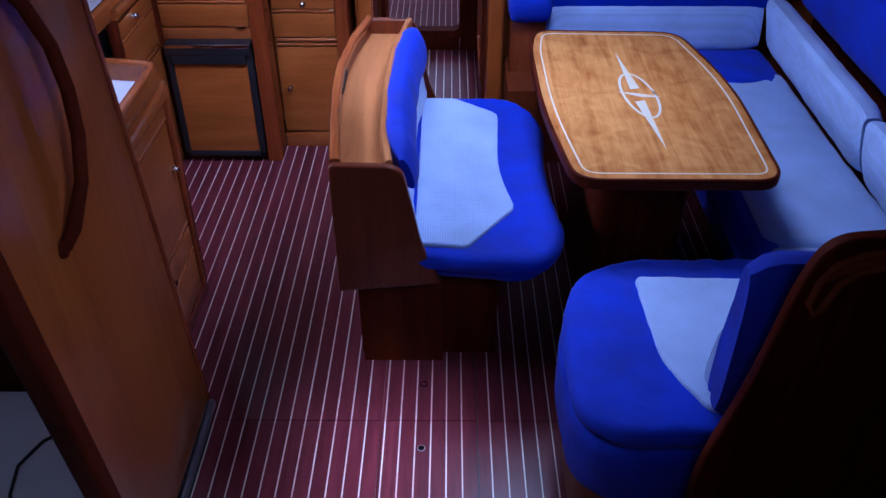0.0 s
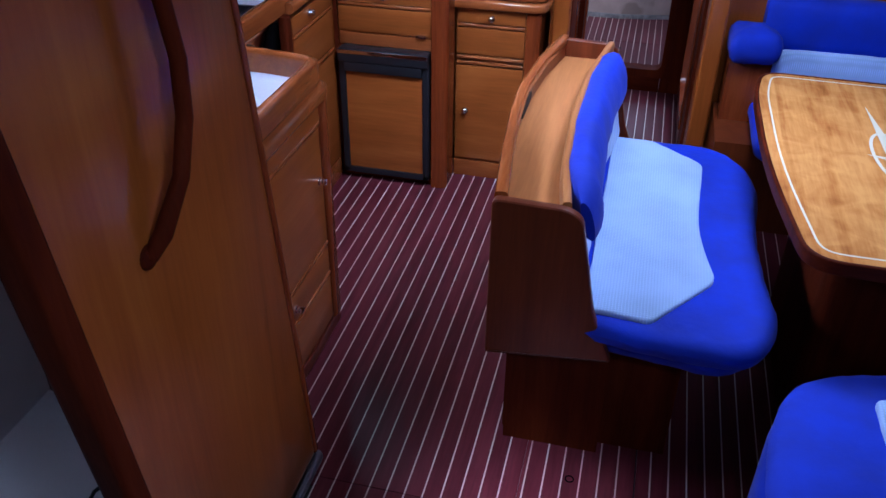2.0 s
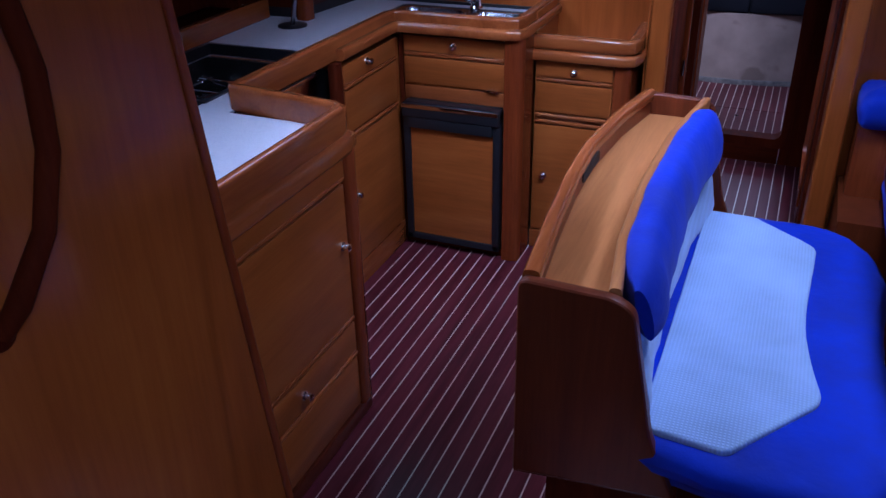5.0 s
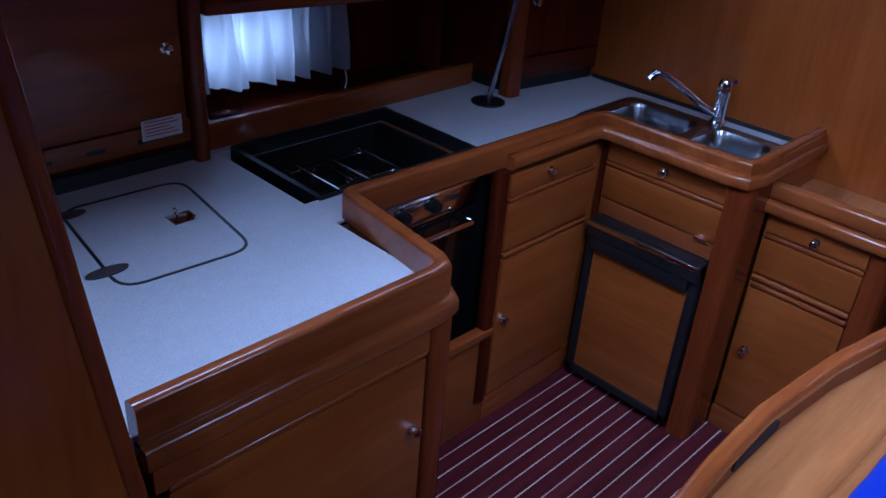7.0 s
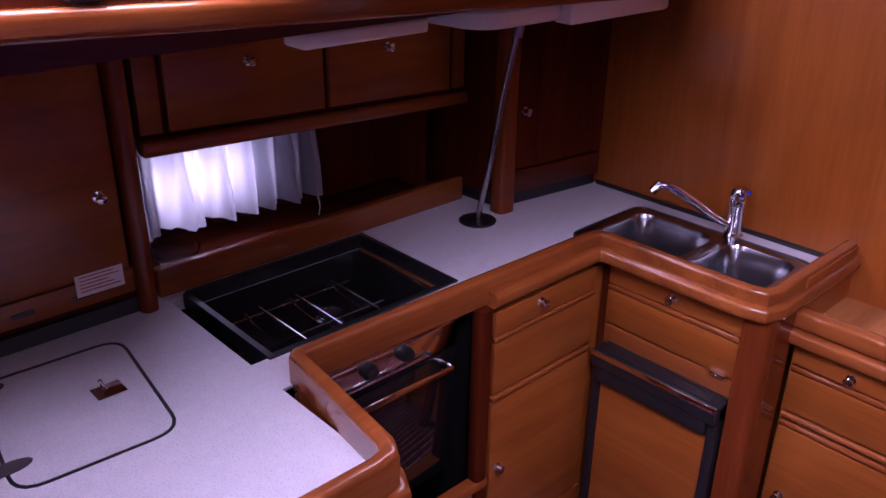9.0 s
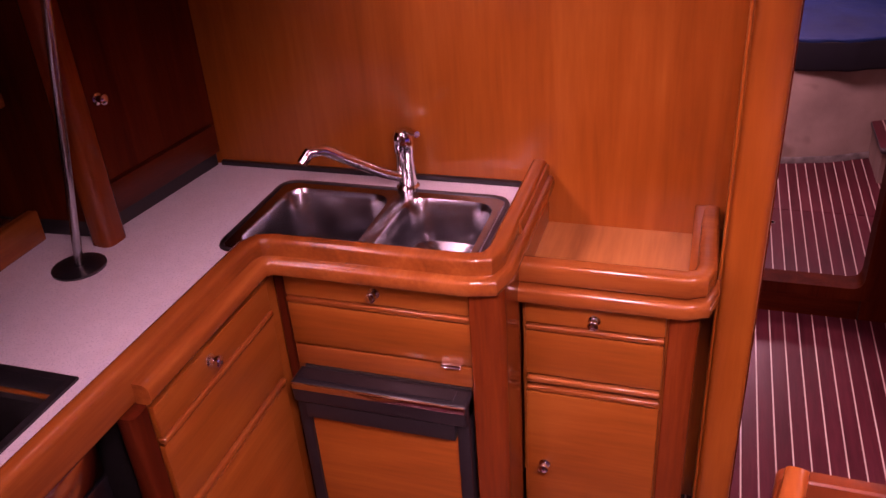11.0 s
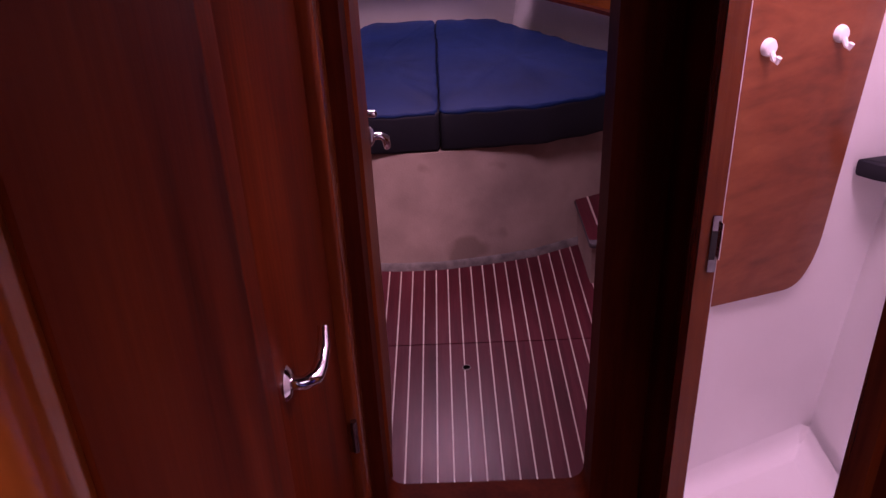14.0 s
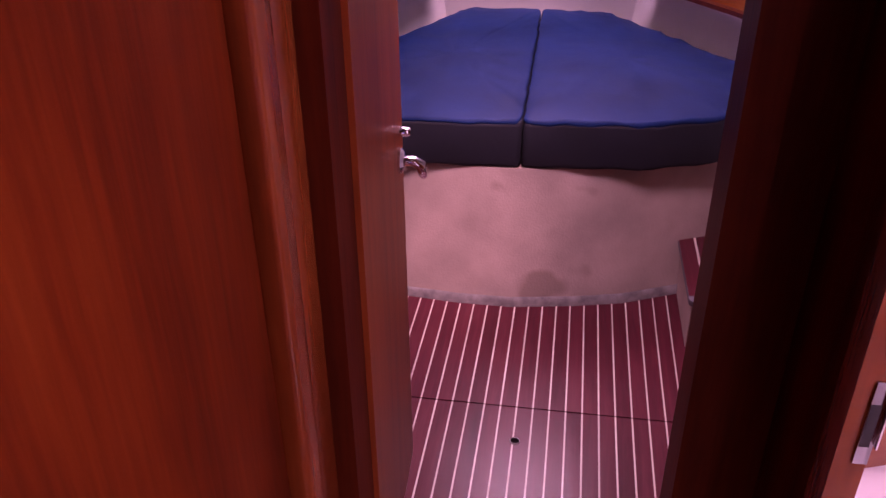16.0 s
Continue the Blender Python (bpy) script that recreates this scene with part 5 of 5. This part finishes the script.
front = [(-0.95, 6.42), (-0.70, 6.30), (-0.5, 6.25), (-0.35, 6.235), (-0.2, 6.235), (-0.02, 6.265), (0.12, 6.30), (0.26, 6.365), (0.45, 6.45), (0.62, 6.55)]
bf = part("base_front", prism(front + [(0.60, 6.6), (0.06, 7.55), (-0.50, 7.55), (-0.9, 6.5)], -0.05, 0.39, "z"), CARPET, fb)
for v in bf.data.vertices:
    v.co.y += 0.25 * max(0.0, v.co.z) if v.co.y < 6.5 else 0.0
part("foot_seal", sweep([(x, y - 0.004, 0.0) for x, y in front], [(-0.002, 0), (0.008, 0), (0.005, 0.02), (-0.002, 0.028)]), GRIME, fb, "grey grimy sealant at the sole")
fs = thing("berth_step", "low step with striped top and grey edge beside berth", "step")
part("step_body", box(0.285, 0.60, 6.10, 6.60, -0.02, 0.145), CARPET, fs)
part("step_edge", prism(rounded([(0.275, 6.09), (0.60, 6.09), (0.60, 6.6), (0.275, 6.6)], 0.02), 0.135, 0.152, "z", 0.005), GREYTRIM, fs)
for k in range(5):
    part("holly_strip", box(0.32 + 0.05 * k, 0.326 + 0.05 * k, 6.12, 6.58, 0.152, 0.1528), HOLLY, fs, smooth=0)
    part("plank", box(0.2775 + 0.05 * k, 0.3195 + 0.05 * k, 6.12, 6.58, 0.152, 0.1526), PLANK, fs, smooth=0)


def mattress(label, pts):
    m = thing("mattress", label, "mattress", "berth mattresses")
    # body far darker than its cover: the side's shade is in the colour
    part("body", cushion(dense(rounded(pts, 0.02), 0.04), 0.392, 0.524, 0.012, 0.0, wrinkle=0.004), NAVYSIDE, m, "mattress side, navy darkened to black-blue for shade")
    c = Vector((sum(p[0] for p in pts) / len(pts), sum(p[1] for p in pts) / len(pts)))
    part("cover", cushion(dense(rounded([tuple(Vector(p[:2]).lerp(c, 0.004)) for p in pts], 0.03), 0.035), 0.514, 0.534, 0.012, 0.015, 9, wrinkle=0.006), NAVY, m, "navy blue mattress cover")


mattress("navy blue half of the vee berth mattress", [(CX - 0.0025, 6.335), (-0.55, 6.315), (-0.86, 6.42), (-0.70, 7.05), (-0.49, 7.52), (CX - 0.014, 7.53)])
mattress("navy blue half of the vee berth mattress", [(CX - 0.0005, 6.335), (CX - 0.012, 7.53), (0.05, 7.52), (0.46, 6.93), (0.56, 6.60), (0.36, 6.44), (0.15, 6.355)])
for s, ln in ((-1, [(-0.84, 6.55), (-0.70, 6.98), (-0.585, 7.42)]), (1, [(0.62, 6.62), (0.425, 6.95), (0.10, 7.42)])):
    sh = thing("hull_shelf", "narrow varnished cherry shelf along the hull side", "shelf")
    part("front_rail", sweep([(x, y, 0) for x, y in ln], rounded([(-0.012, 0.69), (0.012, 0.69), (0.012, 0.745), (-0.012, 0.745)], 0.008, 3)), VY, sh)
    part("shelf_board", sweep([(x + s * 0.06, y, 0) for x, y in ln], [(-0.06, 0.688), (0.09, 0.688), (0.09, 0.702), (-0.06, 0.702)] if s < 0 else [(-0.09, 0.688), (0.06, 0.688), (0.06, 0.702), (-0.09, 0.702)]), DY, sh)
setting("bow_ledge", box(-0.62, 0.18, 7.46, 7.55, 0.80, 0.83, 0.004), DX, "dark ledge across the bow")

# ---------------- head ----------------
WU, WN = Vector((0.9191, 0.3939, 0)), Vector((0.3939, -0.9191, 0))


def on_wall(u, z, out=0.0):
    """A place on the slanting fore wall of the head: u along it, out towards the room."""
    return Vector((0.25, 5.02, z)) + WU * u + WN * out


hp_ = thing("hook_board", "reddish mahogany board with rounded corner on white wall", "board")
FLAME = wood("board_mahogany_flame", (0.13, 0.028, 0.010), (0.23, 0.055, 0.020), (0.31, 0.085, 0.032), "x", scale=0.55, figure=2.0)
outline = rounded([(0.012, 0.612, 0.0), (0.255, 0.592, 0.06), (0.292, 0.66, 0.06), (0.335, 1.12, 0.0), (0.37, 1.60, 0.03), (0.012, 1.60, 0.0)], 0.02, 6)
bm = prism(outline, 0.0, 0.014, "z", 0.003)
for v in bm.verts:
    v.co = on_wall(v.co.x, v.co.y, v.co.z)
bmesh.ops.recalc_face_normals(bm, faces=bm.faces)
part("board", bm, FLAME, hp_)


def coat_hook(u):
    c = thing("coat_hook", "round white plastic coat hook on the board", "hook", "coat hooks")
    part("disc", lathe([(0.0145, 0), (0.0145, 0.005), (0.011, 0.010), (0.005, 0.012)], on_wall(u, 1.084, 0.0142), WN, 20), PLASTIC, c)
    part("prong", tube([on_wall(u, 1.079, 0.024), on_wall(u + 0.001, 1.068, 0.031), on_wall(u + 0.002, 1.065, 0.036), on_wall(u + 0.003, 1.073, 0.039)], 0.005, 8), PLASTIC, c)


coat_hook(0.088)
coat_hook(0.238)
lb = thing("corner_shelf", "navy blue corner shelf on the white moulded wall", "shelf")
part("shelf_board", prism(rounded([(0.572, 5.152), (0.60, 5.115, 0.02), (0.66, 5.085, 0.03), (0.72, 5.0, 0.03), (0.80, 4.9), (0.80, 5.20)], 0.01, 4), 0.805, 0.838, "z", 0.008), NAVYSIDE, lb)
gr = thing("grab_rail", "small dark metal grab rail on the moulding", "rail")
part("bar", tube([(0.66, 5.06, 0.72), (0.625, 5.05, 0.72), (0.622, 4.86, 0.72), (0.66, 4.85, 0.72)], 0.007, 10), STEEL, gr)
hs = thing("shower_hose", "pale coiled hose lying on the shower floor", "hose")
part("hose", tube([(0.30 + 0.05 * math.cos(a), 4.50 + 0.08 * math.sin(a), 0.158) for a in [k * 0.4 for k in range(12)]], 0.007, 8), PLASTIC, hs)

# ---------------- planks of the sole ----------------
planks(floor, -0.640 - 12 * 0.0474, 0.0474, 22, saloon_span)
planks(floor, -0.1545, 0.0474, 6, saloon_span)
planks(floor, 0.1695, 0.0472, 20, saloon_span)
for x0, x1 in ((-0.1654, -0.1566), (0.1319, 0.1674), (-0.1685, -0.1668)):
    part("plank", box(x0, x1, 0.4, 4.045, -0.012, 0.0), PLANK, floor, smooth=0)
planks(floor, -0.034 - 8 * 0.0438, 0.0438, 14, lambda x: [(4.049, 5.04)])
sole_hole(floor, -0.039, 2.288)
planks(fore_floor, -0.145 - 20 * 0.0398, 0.0398, 33, lambda x: [(5.09, 5.788), (5.792, 6.5)])
